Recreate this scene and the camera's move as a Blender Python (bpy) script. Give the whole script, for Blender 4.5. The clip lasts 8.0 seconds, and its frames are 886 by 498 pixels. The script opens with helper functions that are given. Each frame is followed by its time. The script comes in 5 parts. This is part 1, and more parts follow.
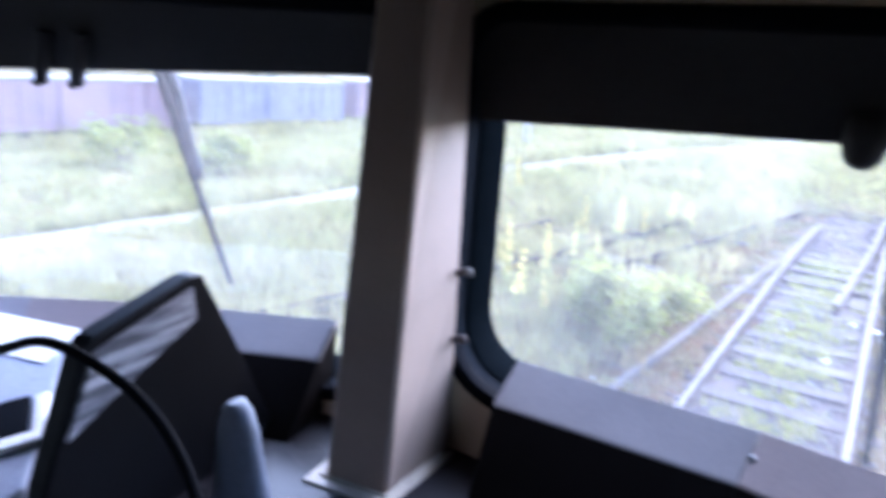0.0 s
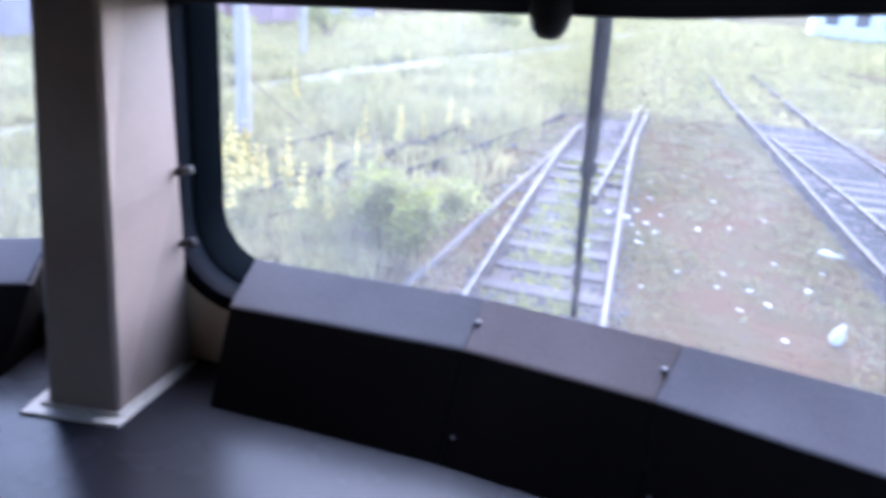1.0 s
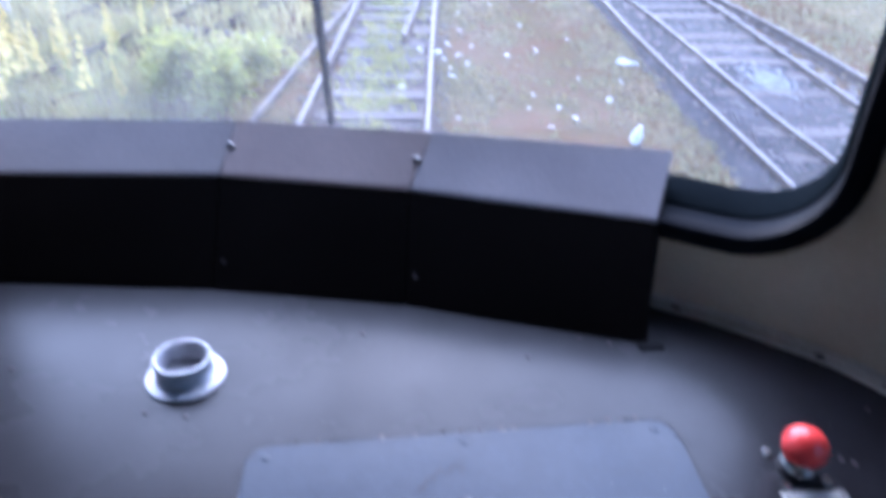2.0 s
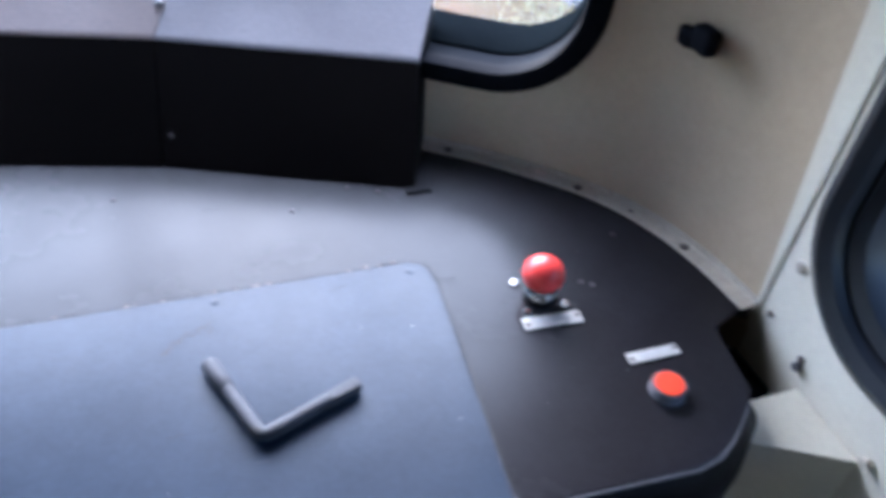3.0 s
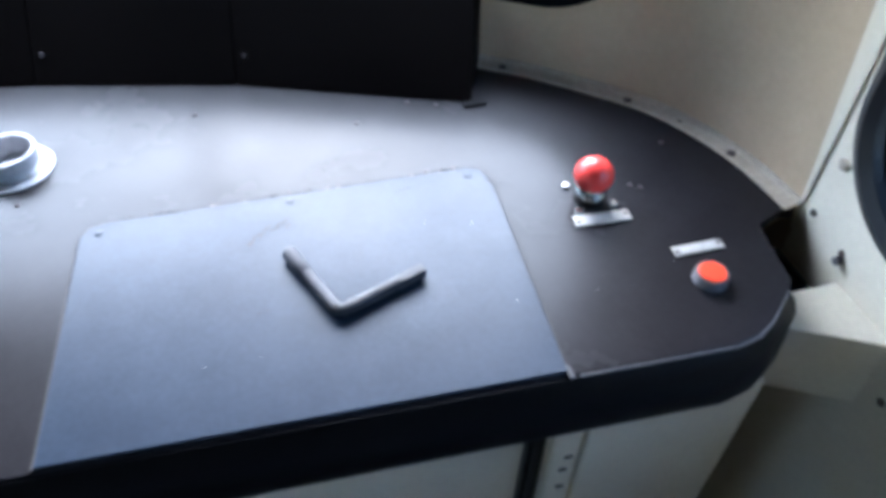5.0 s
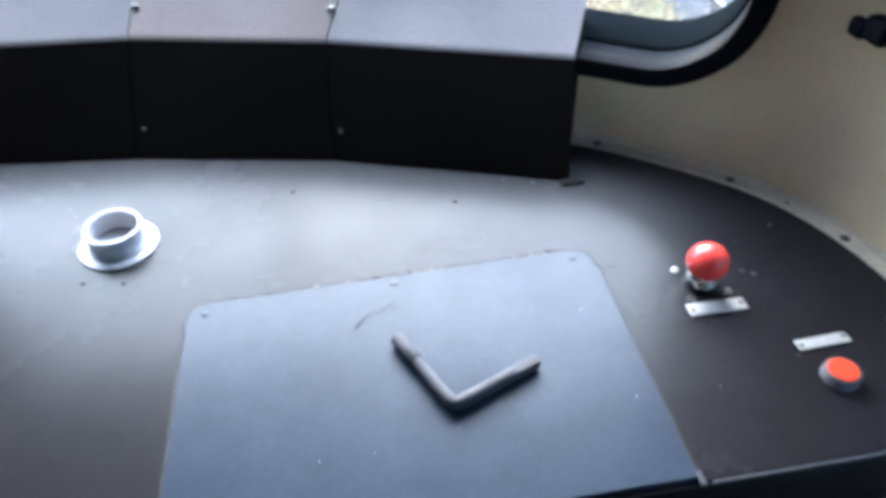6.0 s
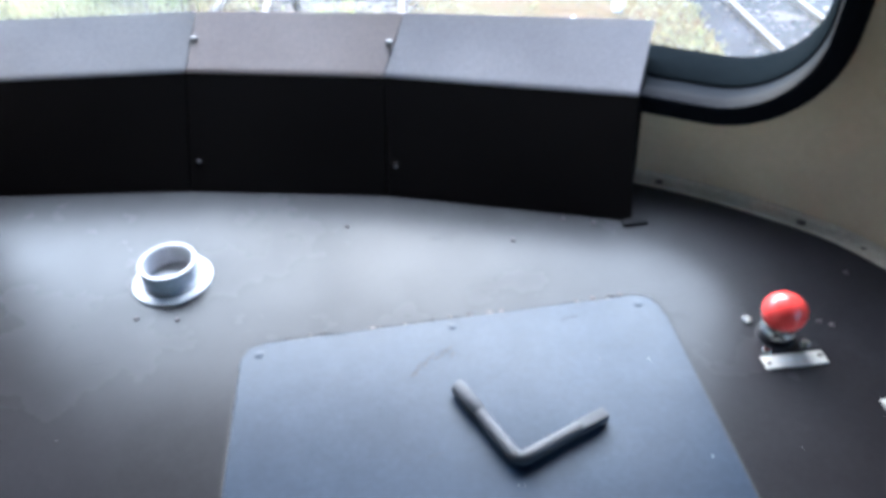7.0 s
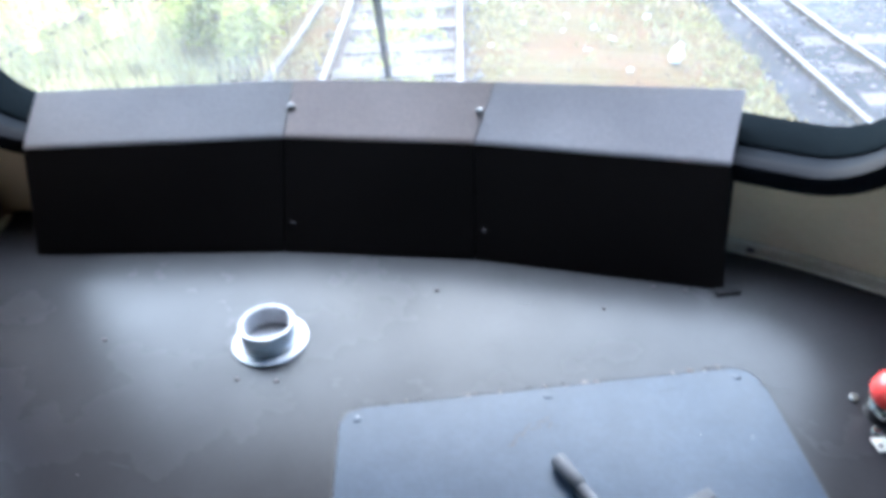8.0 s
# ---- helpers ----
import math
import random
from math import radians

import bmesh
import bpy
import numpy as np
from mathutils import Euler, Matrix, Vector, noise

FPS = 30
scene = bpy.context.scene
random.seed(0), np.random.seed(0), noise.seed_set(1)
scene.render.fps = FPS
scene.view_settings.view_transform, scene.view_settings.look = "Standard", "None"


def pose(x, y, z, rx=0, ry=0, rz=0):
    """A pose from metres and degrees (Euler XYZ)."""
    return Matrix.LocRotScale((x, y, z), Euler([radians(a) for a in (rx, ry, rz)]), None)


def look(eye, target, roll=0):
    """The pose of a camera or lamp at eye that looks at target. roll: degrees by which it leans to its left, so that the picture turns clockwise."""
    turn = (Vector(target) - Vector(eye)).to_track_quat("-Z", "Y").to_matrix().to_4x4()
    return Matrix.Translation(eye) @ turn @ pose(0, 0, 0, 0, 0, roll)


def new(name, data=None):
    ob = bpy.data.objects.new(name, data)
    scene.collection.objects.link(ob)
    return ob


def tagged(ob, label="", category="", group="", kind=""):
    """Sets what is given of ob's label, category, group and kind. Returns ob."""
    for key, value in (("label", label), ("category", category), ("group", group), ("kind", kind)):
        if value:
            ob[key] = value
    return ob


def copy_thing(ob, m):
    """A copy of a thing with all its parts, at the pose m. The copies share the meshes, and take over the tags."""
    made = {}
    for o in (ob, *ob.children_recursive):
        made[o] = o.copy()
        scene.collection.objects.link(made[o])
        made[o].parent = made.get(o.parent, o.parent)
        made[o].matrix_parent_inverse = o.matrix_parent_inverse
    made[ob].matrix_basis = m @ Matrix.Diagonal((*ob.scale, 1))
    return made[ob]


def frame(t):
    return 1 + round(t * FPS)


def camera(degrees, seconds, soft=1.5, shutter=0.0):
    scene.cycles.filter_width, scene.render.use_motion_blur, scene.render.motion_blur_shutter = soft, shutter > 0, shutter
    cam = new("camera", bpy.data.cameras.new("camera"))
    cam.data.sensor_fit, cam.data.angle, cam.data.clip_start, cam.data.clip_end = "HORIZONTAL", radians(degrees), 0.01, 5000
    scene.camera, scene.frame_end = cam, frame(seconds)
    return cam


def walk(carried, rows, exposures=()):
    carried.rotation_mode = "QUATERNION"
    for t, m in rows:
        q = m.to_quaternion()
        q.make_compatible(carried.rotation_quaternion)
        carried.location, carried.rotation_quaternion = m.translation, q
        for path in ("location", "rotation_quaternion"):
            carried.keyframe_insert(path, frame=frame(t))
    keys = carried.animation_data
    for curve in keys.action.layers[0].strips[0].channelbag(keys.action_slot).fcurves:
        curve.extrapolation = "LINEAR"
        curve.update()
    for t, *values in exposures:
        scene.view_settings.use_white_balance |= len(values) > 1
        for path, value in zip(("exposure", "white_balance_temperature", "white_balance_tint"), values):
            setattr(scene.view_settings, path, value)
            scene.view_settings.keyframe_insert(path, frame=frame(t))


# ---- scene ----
cam = camera(63.0, 8.0, soft=4.5, shutter=0.5)
SKY, EXPO = 0.15, 3.46
PATH = [
    (0, (0.467, 0.731, 2.419), (-0.542, 2.38, 1.908), 4.1),
    (0.2, (0.486, 0.74, 2.409), (-0.372, 2.456, 1.844), 4.0),
    (0.5, (0.556, 0.785, 2.389), (-0.207, 2.517, 1.742), 3.7),
    (1, (0.551, 0.78, 2.383), (0.098, 2.601, 1.692), 4.6),
    (1.5, (0.601, 0.788, 2.362), (0.398, 2.618, 1.579), 3.3),
    (2, (0.671, 0.765, 2.329), (0.686, 2.481, 1.302), 1.2),
    (2.2, (0.692, 0.766, 2.306), (0.772, 2.412, 1.174), 1.6),
    (3.3, (0.858, 0.771, 2.319), (1.251, 2.132, 0.908), 5.5),
    (3.5, (0.886, 0.764, 2.316), (1.28, 2.076, 0.859), 5.7),
    (4, (0.874, 0.719, 2.324), (1.222, 2.048, 0.871), 3.3),
    (4.2, (0.85, 0.702, 2.323), (1.163, 2.019, 0.851), 2.8),
    (4.5, (0.804, 0.694, 2.317), (1.11, 2.03, 0.86), 3.3),
    (4.7, (0.795, 0.684, 2.315), (1.042, 2.037, 0.863), 2.0),
    (5.8, (0.71, 0.739, 2.323), (0.888, 2.2, 0.969), 0.3),
    (6, (0.705, 0.741, 2.331), (0.834, 2.221, 0.992), -0.4),
    (6.5, (0.69, 0.756, 2.327), (0.786, 2.28, 1.035), -0.7),
    (7, (0.676, 0.775, 2.33), (0.724, 2.302, 1.04), -1.4),
    (7.5, (0.647, 0.781, 2.333), (0.657, 2.339, 1.079), -2.0),
    (8, (0.626, 0.783, 2.357), (0.545, 2.389, 1.169), -3.3),
]
EXPOSURES = [(0, 0.24, 4980, 26), (0.5, 0.10, 4980, 26), (1.0, 0.02, 5030, 27), (1.6, -0.12, 5080, 28), (2.2, -0.1, 4850, 26), (3.3, 0.84, 5420, 17), (4.7, 0.9, 5450, 14), (5.8, 0.90, 5600, 10), (7.0, 0.88, 5620, 9), (8.0, 0.82, 5480, 8)]
walk(cam, [(t, look(eye, target, roll)) for t, eye, target, roll in PATH], [(t, EXPO + e, k, m) for t, e, k, m in EXPOSURES])

# ---------------------------------------------------------------- world and light
SUN_EL, SUN_AZ = radians(28), radians(-2)
world = bpy.data.worlds.new("overcast_day")
scene.world = world
world.use_nodes = True
wn = world.node_tree
for n in list(wn.nodes):
    wn.nodes.remove(n)
w_out = wn.nodes.new("ShaderNodeOutputWorld")
w_bg = wn.nodes.new("ShaderNodeBackground")
w_sky = wn.nodes.new("ShaderNodeTexSky")
w_sky.sky_type = "NISHITA"
w_sky.sun_disc = False
w_sky.sun_elevation, w_sky.sun_rotation = SUN_EL, SUN_AZ
w_sky.air_density, w_sky.dust_density, w_sky.ozone_density = 1.0, 1.2, 1.0
w_bg.inputs["Strength"].default_value = SKY
wn.links.new(w_sky.outputs[0], w_bg.inputs[0])
wn.links.new(w_bg.outputs[0], w_out.inputs[0])

sun_data = bpy.data.lights.new("sun", "SUN")
sun_data.energy, sun_data.angle, sun_data.color = 1.97, radians(86), (0.985, 1.0, 1.0)
sun = new("sun", sun_data)
sun.matrix_world = look((0, 0, 50), Vector((0, 0, 50)) - Vector((math.sin(SUN_AZ) * math.cos(SUN_EL), math.cos(SUN_AZ) * math.cos(SUN_EL), math.sin(SUN_EL))))

# ---------------------------------------------------------------- materials


def mat(name, base, rough=0.5, metal=0.0, second=None, scale=6.0, fine=90.0, bump=0.15, mix=0.6, spec=0.5, rough_var=0.12, island=0.0, stretch=(1, 1, 1), dist=0.002, grain=0.35, ior=1.5, leaf=0.0, low=0.35, high=0.68):
    """Two scales of variation in colour and gloss, with a fine relief."""
    m = bpy.data.materials.new(name)
    m.use_nodes = True
    nt = m.node_tree
    N, L = nt.nodes, nt.links.new
    b = N["Principled BSDF"]
    b.inputs["Metallic"].default_value = metal
    b.inputs["Specular IOR Level"].default_value, b.inputs["IOR"].default_value = spec, ior
    second = second or tuple(c * 0.72 for c in base)
    geo = N.new("ShaderNodeNewGeometry")
    mp = N.new("ShaderNodeMapping")
    mp.inputs["Scale"].default_value = stretch
    L(geo.outputs["Position"], mp.inputs["Vector"])
    big = N.new("ShaderNodeTexNoise")
    big.inputs["Scale"].default_value, big.inputs["Detail"].default_value, big.inputs["Roughness"].default_value = scale, 5, 0.6
    small = N.new("ShaderNodeTexNoise")
    small.inputs["Scale"].default_value, small.inputs["Detail"].default_value = fine, 3
    for n in (big, small):
        L(mp.outputs[0], n.inputs["Vector"])
    ramp = N.new("ShaderNodeMapRange")
    ramp.inputs["From Min"].default_value, ramp.inputs["From Max"].default_value = low, high
    ramp.inputs["To Max"].default_value = mix
    L(big.outputs["Fac"], ramp.inputs["Value"])
    c1 = N.new("ShaderNodeMix")
    c1.data_type = "RGBA"
    c1.inputs["A"].default_value, c1.inputs["B"].default_value = (*base, 1), (*second, 1)
    L(ramp.outputs[0], c1.inputs["Factor"])
    c2 = N.new("ShaderNodeMix")
    c2.data_type, c2.blend_type = "RGBA", "MULTIPLY"
    c2.inputs["Factor"].default_value = grain
    L(c1.outputs["Result"], c2.inputs["A"])
    g = N.new("ShaderNodeMapRange")
    g.inputs["From Min"].default_value, g.inputs["From Max"].default_value = 0.3, 0.7
    g.inputs["To Min"].default_value, g.inputs["To Max"].default_value = 0.55, 1.25
    L(small.outputs["Fac"], g.inputs["Value"])
    L(g.outputs[0], c2.inputs["B"])
    last = c2.outputs["Result"]
    if island:
        hv = N.new("ShaderNodeHueSaturation")
        oi = N.new("ShaderNodeObjectInfo")
        ad = N.new("ShaderNodeMath")
        ad.operation = "ADD"
        L(geo.outputs["Random Per Island"], ad.inputs[0])
        L(oi.outputs["Random"], ad.inputs[1])
        fr = N.new("ShaderNodeMath")
        fr.operation = "FRACT"
        L(ad.outputs[0], fr.inputs[0])
        mr = N.new("ShaderNodeMapRange")
        mr.inputs["To Min"].default_value, mr.inputs["To Max"].default_value = 1 - island, 1 + island
        L(fr.outputs[0], mr.inputs["Value"])
        L(mr.outputs[0], hv.inputs["Value"])
        L(last, hv.inputs["Color"])
        last = hv.outputs[0]
    L(last, b.inputs["Base Color"])
    r = N.new("ShaderNodeMapRange")
    r.inputs["To Min"].default_value, r.inputs["To Max"].default_value = max(0.02, rough - rough_var), min(1, rough + rough_var)
    L(big.outputs["Fac"], r.inputs["Value"])
    L(r.outputs[0], b.inputs["Roughness"])
    if leaf:
        tl, mx = N.new("ShaderNodeBsdfTranslucent"), N.new("ShaderNodeMixShader")
        mx.inputs[0].default_value = leaf
        L(last, tl.inputs["Color"])
        L(b.outputs[0], mx.inputs[1])
        L(tl.outputs[0], mx.inputs[2])
        L(mx.outputs[0], N["Material Output"].inputs["Surface"])
    if bump:
        bp = N.new("ShaderNodeBump")
        bp.inputs["Strength"].default_value, bp.inputs["Distance"].default_value = bump, dist
        L(small.outputs["Fac"], bp.inputs["Height"])
        L(bp.outputs[0], b.inputs["Normal"])
    return m


# Pane scatter covers real dust plus an added veil of glare.
def glass_mat(name, veil_min=0.024, dirt_veil=0.056, clear=0.62):
    m = bpy.data.materials.new(name)
    m.use_nodes = True
    N, L = m.node_tree.nodes, m.node_tree.links.new
    N.remove(N["Principled BSDF"])
    out = N["Material Output"]
    tr, gl, df = N.new("ShaderNodeBsdfTransparent"), N.new("ShaderNodeBsdfGlossy"), N.new("ShaderNodeBsdfTranslucent")
    tr.inputs[0].default_value = (clear, clear * 1.014, clear * 0.985, 1)
    df.inputs[0].default_value = (0.6, 0.6, 0.6, 1)
    gl.inputs["Roughness"].default_value = 0.02
    lw, pw, fr = N.new("ShaderNodeLayerWeight"), N.new("ShaderNodeMath"), N.new("ShaderNodeMath")
    pw.operation, fr.operation = "POWER", "MULTIPLY_ADD"
    pw.inputs[1].default_value, fr.inputs[1].default_value, fr.inputs[2].default_value = 5.0, 0.90, 0.07
    L(lw.outputs["Facing"], pw.inputs[0])
    L(pw.outputs[0], fr.inputs[0])
    m1, m2 = N.new("ShaderNodeMixShader"), N.new("ShaderNodeMixShader")
    nz = N.new("ShaderNodeTexNoise")
    nz.inputs["Scale"].default_value = 7
    geo = N.new("ShaderNodeNewGeometry")
    L(geo.outputs["Position"], nz.inputs["Vector"])
    mr = N.new("ShaderNodeMapRange")
    mr.inputs["From Min"].default_value, mr.inputs["From Max"].default_value, mr.inputs["To Max"].default_value = 0.3, 0.8, dirt_veil
    mr.inputs["To Min"].default_value = veil_min
    L(nz.outputs["Fac"], mr.inputs["Value"])
    L(fr.outputs[0], m1.inputs[0])
    L(tr.outputs[0], m1.inputs[1])
    L(gl.outputs[0], m1.inputs[2])
    L(mr.outputs[0], m2.inputs[0])
    L(m1.outputs[0], m2.inputs[1])
    L(df.outputs[0], m2.inputs[2])
    L(m2.outputs[0], out.inputs["Surface"])
    return m


def satin(name, base, second, rough, ior, scale=16.0, fine=170.0, wear=0.05, smear=0.06):
    """A satin laminate: dull ground under a thin polished skin, rubbed uneven at two scales."""
    m = bpy.data.materials.new(name)
    m.use_nodes = True
    N, L = m.node_tree.nodes, m.node_tree.links.new
    N.remove(N["Principled BSDF"])
    geo = N.new("ShaderNodeNewGeometry")
    noises = []
    for sc, det in ((scale, 6), (fine, 3), (scale * 0.28, 4)):
        n = N.new("ShaderNodeTexNoise")
        n.inputs["Scale"].default_value, n.inputs["Detail"].default_value, n.inputs["Roughness"].default_value = sc, det, 0.62
        L(geo.outputs["Position"], n.inputs["Vector"])
        noises.append(n)
    big, small, broad = noises

    def span(src, lo, hi, a, b):
        r = N.new("ShaderNodeMapRange")
        r.inputs["From Min"].default_value, r.inputs["From Max"].default_value = lo, hi
        r.inputs["To Min"].default_value, r.inputs["To Max"].default_value = a, b
        L(src.outputs["Fac"], r.inputs["Value"])
        return r.outputs[0]

    col = N.new("ShaderNodeMix")
    col.data_type = "RGBA"
    col.inputs["A"].default_value, col.inputs["B"].default_value = (*base, 1), (*second, 1)
    L(span(big, 0.35, 0.7, 0.0, 1.0), col.inputs["Factor"])
    grain = N.new("ShaderNodeMix")
    grain.data_type, grain.blend_type = "RGBA", "MULTIPLY"
    grain.inputs["Factor"].default_value = 0.3
    L(col.outputs["Result"], grain.inputs["A"])
    L(span(small, 0.3, 0.7, 0.5, 1.4), grain.inputs["B"])
    dull = N.new("ShaderNodeBsdfDiffuse")
    L(grain.outputs["Result"], dull.inputs["Color"])
    gloss = N.new("ShaderNodeBsdfGlossy")
    gloss.distribution = "BECKMANN"
    add = N.new("ShaderNodeMath")
    add.operation = "ADD"
    L(span(broad, 0.3, 0.7, rough - smear, rough + smear), add.inputs[0])
    L(span(big, 0.3, 0.7, -wear * 0.5, wear * 0.5), add.inputs[1])
    L(add.outputs[0], gloss.inputs["Roughness"])
    tint = N.new("ShaderNodeMix")
    tint.data_type, tint.blend_type = "RGBA", "MULTIPLY"
    tint.inputs["Factor"].default_value = 1.0
    tint.inputs["A"].default_value = (0.975, 0.99, 1.0, 1)
    L(span(broad, 0.32, 0.70, 1.0, 0.72), tint.inputs["B"])
    L(tint.outputs["Result"], gloss.inputs["Color"])
    bp = N.new("ShaderNodeBump")
    bp.inputs["Strength"].default_value, bp.inputs["Distance"].default_value = 0.02, 0.001
    L(small.outputs["Fac"], bp.inputs["Height"])
    L(bp.outputs[0], gloss.inputs["Normal"])
    haze, sheen = N.new("ShaderNodeBsdfGlossy"), N.new("ShaderNodeMixShader")   # hazy second lobe of the handled, dusty surface
    haze.distribution = "BECKMANN"
    haze.inputs["Roughness"].default_value = rough + 0.20
    L(tint.outputs["Result"], haze.inputs["Color"])
    sheen.inputs[0].default_value = 0.45
    L(gloss.outputs[0], sheen.inputs[1])
    L(haze.outputs[0], sheen.inputs[2])
    fr, mx = N.new("ShaderNodeFresnel"), N.new("ShaderNodeMixShader")
    fr.inputs["IOR"].default_value = ior
    L(fr.outputs[0], mx.inputs[0])
    L(dull.outputs[0], mx.inputs[1])
    L(sheen.outputs[0], mx.inputs[2])
    L(mx.outputs[0], N["Material Output"].inputs["Surface"])
    return m


M_DESK = satin("desk_laminate", (0.0094, 0.0086, 0.0098), (0.0132, 0.0124, 0.0142), 0.265, 1.308, 12.0, 170.0, 0.03, 0.03)
M_HATCH = satin("hatch_laminate", (0.0115, 0.0192, 0.033), (0.0175, 0.028, 0.046), 0.33, 1.37, 14.0, 160.0, 0.04, 0.035)
# Front colour holds the board's shade, top colours hold the window light.
M_SILLSHADE = mat("sill_board_black", (0.0034, 0.0027, 0.0026), 0.50, second=(0.0050, 0.0039, 0.0036), scale=6, fine=240, bump=0.06, rough_var=0.10, spec=0.035)
M_SILLTOPLIT = [mat("sill_board_" + n, c, 0.38, second=tuple(v * 1.35 for v in c), scale=7, fine=240, bump=0.06, rough_var=0.12, spec=0.70) for n, c in (("grey", (0.122, 0.113, 0.112)), ("brown", (0.148, 0.117, 0.105)), ("slate", (0.136, 0.125, 0.128)))]
M_BLACK = mat("black_edge", (0.004, 0.004, 0.005), 0.45, scale=9, fine=200, bump=0.05, spec=0.09)
M_LEVER = mat("worn_grey_lever_paint", (0.085, 0.095, 0.125), 0.45, second=(0.055, 0.06, 0.08), scale=10, fine=150, bump=0.05)
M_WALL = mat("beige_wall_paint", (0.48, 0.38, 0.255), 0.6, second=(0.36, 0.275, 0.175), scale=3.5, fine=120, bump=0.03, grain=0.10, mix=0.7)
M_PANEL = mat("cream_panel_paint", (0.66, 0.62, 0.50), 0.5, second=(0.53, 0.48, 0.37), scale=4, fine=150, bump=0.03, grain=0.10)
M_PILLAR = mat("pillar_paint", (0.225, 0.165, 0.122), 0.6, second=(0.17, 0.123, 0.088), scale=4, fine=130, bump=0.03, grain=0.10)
M_STRIP = mat("painted_angle_strip", (0.48, 0.42, 0.33), 0.55, second=(0.30, 0.26, 0.20), scale=14, fine=160, bump=0.1)
M_RUBBER = mat("black_rubber", (0.004, 0.0045, 0.006), 0.6, second=(0.008, 0.0085, 0.011), scale=12, fine=180, bump=0.06, spec=0.012)
# Side rubber copy, lifted in colour and gloss for its sky highlights.
M_SIDERUBBER = mat("lit_side_rubber", (0.008, 0.009, 0.0115), 0.42, second=(0.013, 0.0145, 0.018), scale=12, fine=180, bump=0.06, spec=0.36)
M_REVEAL = mat("grey_reveal", (0.014, 0.016, 0.019), 0.75, second=(0.009, 0.0105, 0.013), scale=9, fine=150, bump=0.05, spec=0.015)
M_SIDEFRAME = mat("grey_side_frame", (0.036, 0.036, 0.035), 0.65, second=(0.024, 0.024, 0.023), scale=9, fine=150, bump=0.05, spec=0.2)
M_FRAMEGREEN = mat("dark_green_frame", (0.004, 0.0055, 0.0065), 0.85, second=(0.006, 0.0075, 0.0085), scale=8, fine=150, bump=0.05, spec=0.0)
M_GLASS = glass_mat("window_glass")
M_SIDEGLASS = glass_mat("dark_tinted_side_glass", 0.012, 0.035, 0.31)
M_DARK = mat("dark_lining", (0.018, 0.018, 0.018), 0.7, scale=4, fine=90, bump=0.1)
# Unseen ceiling and back wall, coloured near-black to cut bounce light.
M_UNSEEN = mat("unseen_dark_shell", (0.030, 0.029, 0.027), 0.7, scale=4, fine=90, bump=0.1)
M_FLOOR = mat("floor_lino", (0.06, 0.055, 0.05), 0.5, scale=5, fine=120, bump=0.1)
M_STEEL = mat("zinc_steel", (0.13, 0.13, 0.138), 0.50, metal=0.5, second=(0.13, 0.12, 0.12), scale=30, fine=300, bump=0.06)
M_HANDLE = mat("dull_handle_steel", (0.055, 0.057, 0.064), 0.58, metal=0.1, second=(0.030, 0.030, 0.033), scale=40, fine=260, bump=0.08, spec=0.25)
M_BORE = mat("dull_bore", (0.42, 0.42, 0.44), 0.7, second=(0.32, 0.32, 0.33), scale=30, fine=300, bump=0.08, spec=0.3)
M_ALU = mat("cast_aluminium", (0.44, 0.45, 0.47), 0.5, metal=0.4, second=(0.34, 0.34, 0.36), scale=30, fine=300, bump=0.08)
M_PLATE = mat("nameplate", (0.40, 0.39, 0.35), 0.60, metal=0.1, second=(0.34, 0.33, 0.31), scale=40, fine=300, bump=0.04)
M_CHROME = mat("worn_chrome", (0.42, 0.40, 0.38), 0.24, metal=1.0, second=(0.28, 0.26, 0.25), scale=60, fine=400, bump=0.04)
M_SCREW = mat("screw_head", (0.17, 0.165, 0.16), 0.35, metal=0.8, scale=60, fine=400, bump=0.05)
M_DSCREW = mat("dark_screw", (0.06, 0.05, 0.05), 0.4, metal=0.5, scale=60, fine=400, bump=0.05)
M_RED = mat("red_plastic", (0.70, 0.055, 0.045), 0.26, second=(0.62, 0.045, 0.038), scale=40, fine=300, bump=0.02, rough_var=0.05)
M_ORANGE = mat("orange_red_button", (0.80, 0.055, 0.018), 0.36, second=(0.74, 0.045, 0.015), scale=40, fine=300, bump=0.02)
M_SEAM = mat("dark_joint", (0.010, 0.009, 0.009), 0.8, scale=20, fine=200, bump=0.0)
M_WEAR = mat("worn_edge", (0.10, 0.075, 0.065), 0.6, scale=60, fine=300, bump=0.1)
M_SMEAR = mat("dark_smear", (0.006, 0.008, 0.013), 0.7, scale=60, fine=300, bump=0.1)
M_DUST = mat("pale_speck", (0.30, 0.30, 0.30), 0.8, scale=60, fine=300, bump=0.1)
M_GREYBLUE = mat("grey_blue_paint", (0.34, 0.37, 0.45), 0.4, second=(0.27, 0.30, 0.37), scale=10, fine=150, bump=0.05)
M_WHITE = mat("white_face", (0.78, 0.79, 0.80), 0.45, second=(0.7, 0.71, 0.72), scale=12, fine=150, bump=0.03)
# Pale streaked base paints the sky sheen on a glossy dark plate.
M_BRUSHEDSHEEN = mat("brushed_plate_sheen", (0.50, 0.50, 0.54), 0.35, metal=0.2, second=(0.07, 0.07, 0.085), low=0.42, high=0.60, mix=0.95, scale=11, fine=120, bump=0.03, rough_var=0.08, spec=0.8, stretch=(1, 0.5, 6))
M_WIPER = mat("wiper_metal", (0.010, 0.012, 0.013), 0.6, metal=0.0, spec=0.15, scale=20, fine=200, bump=0.03)

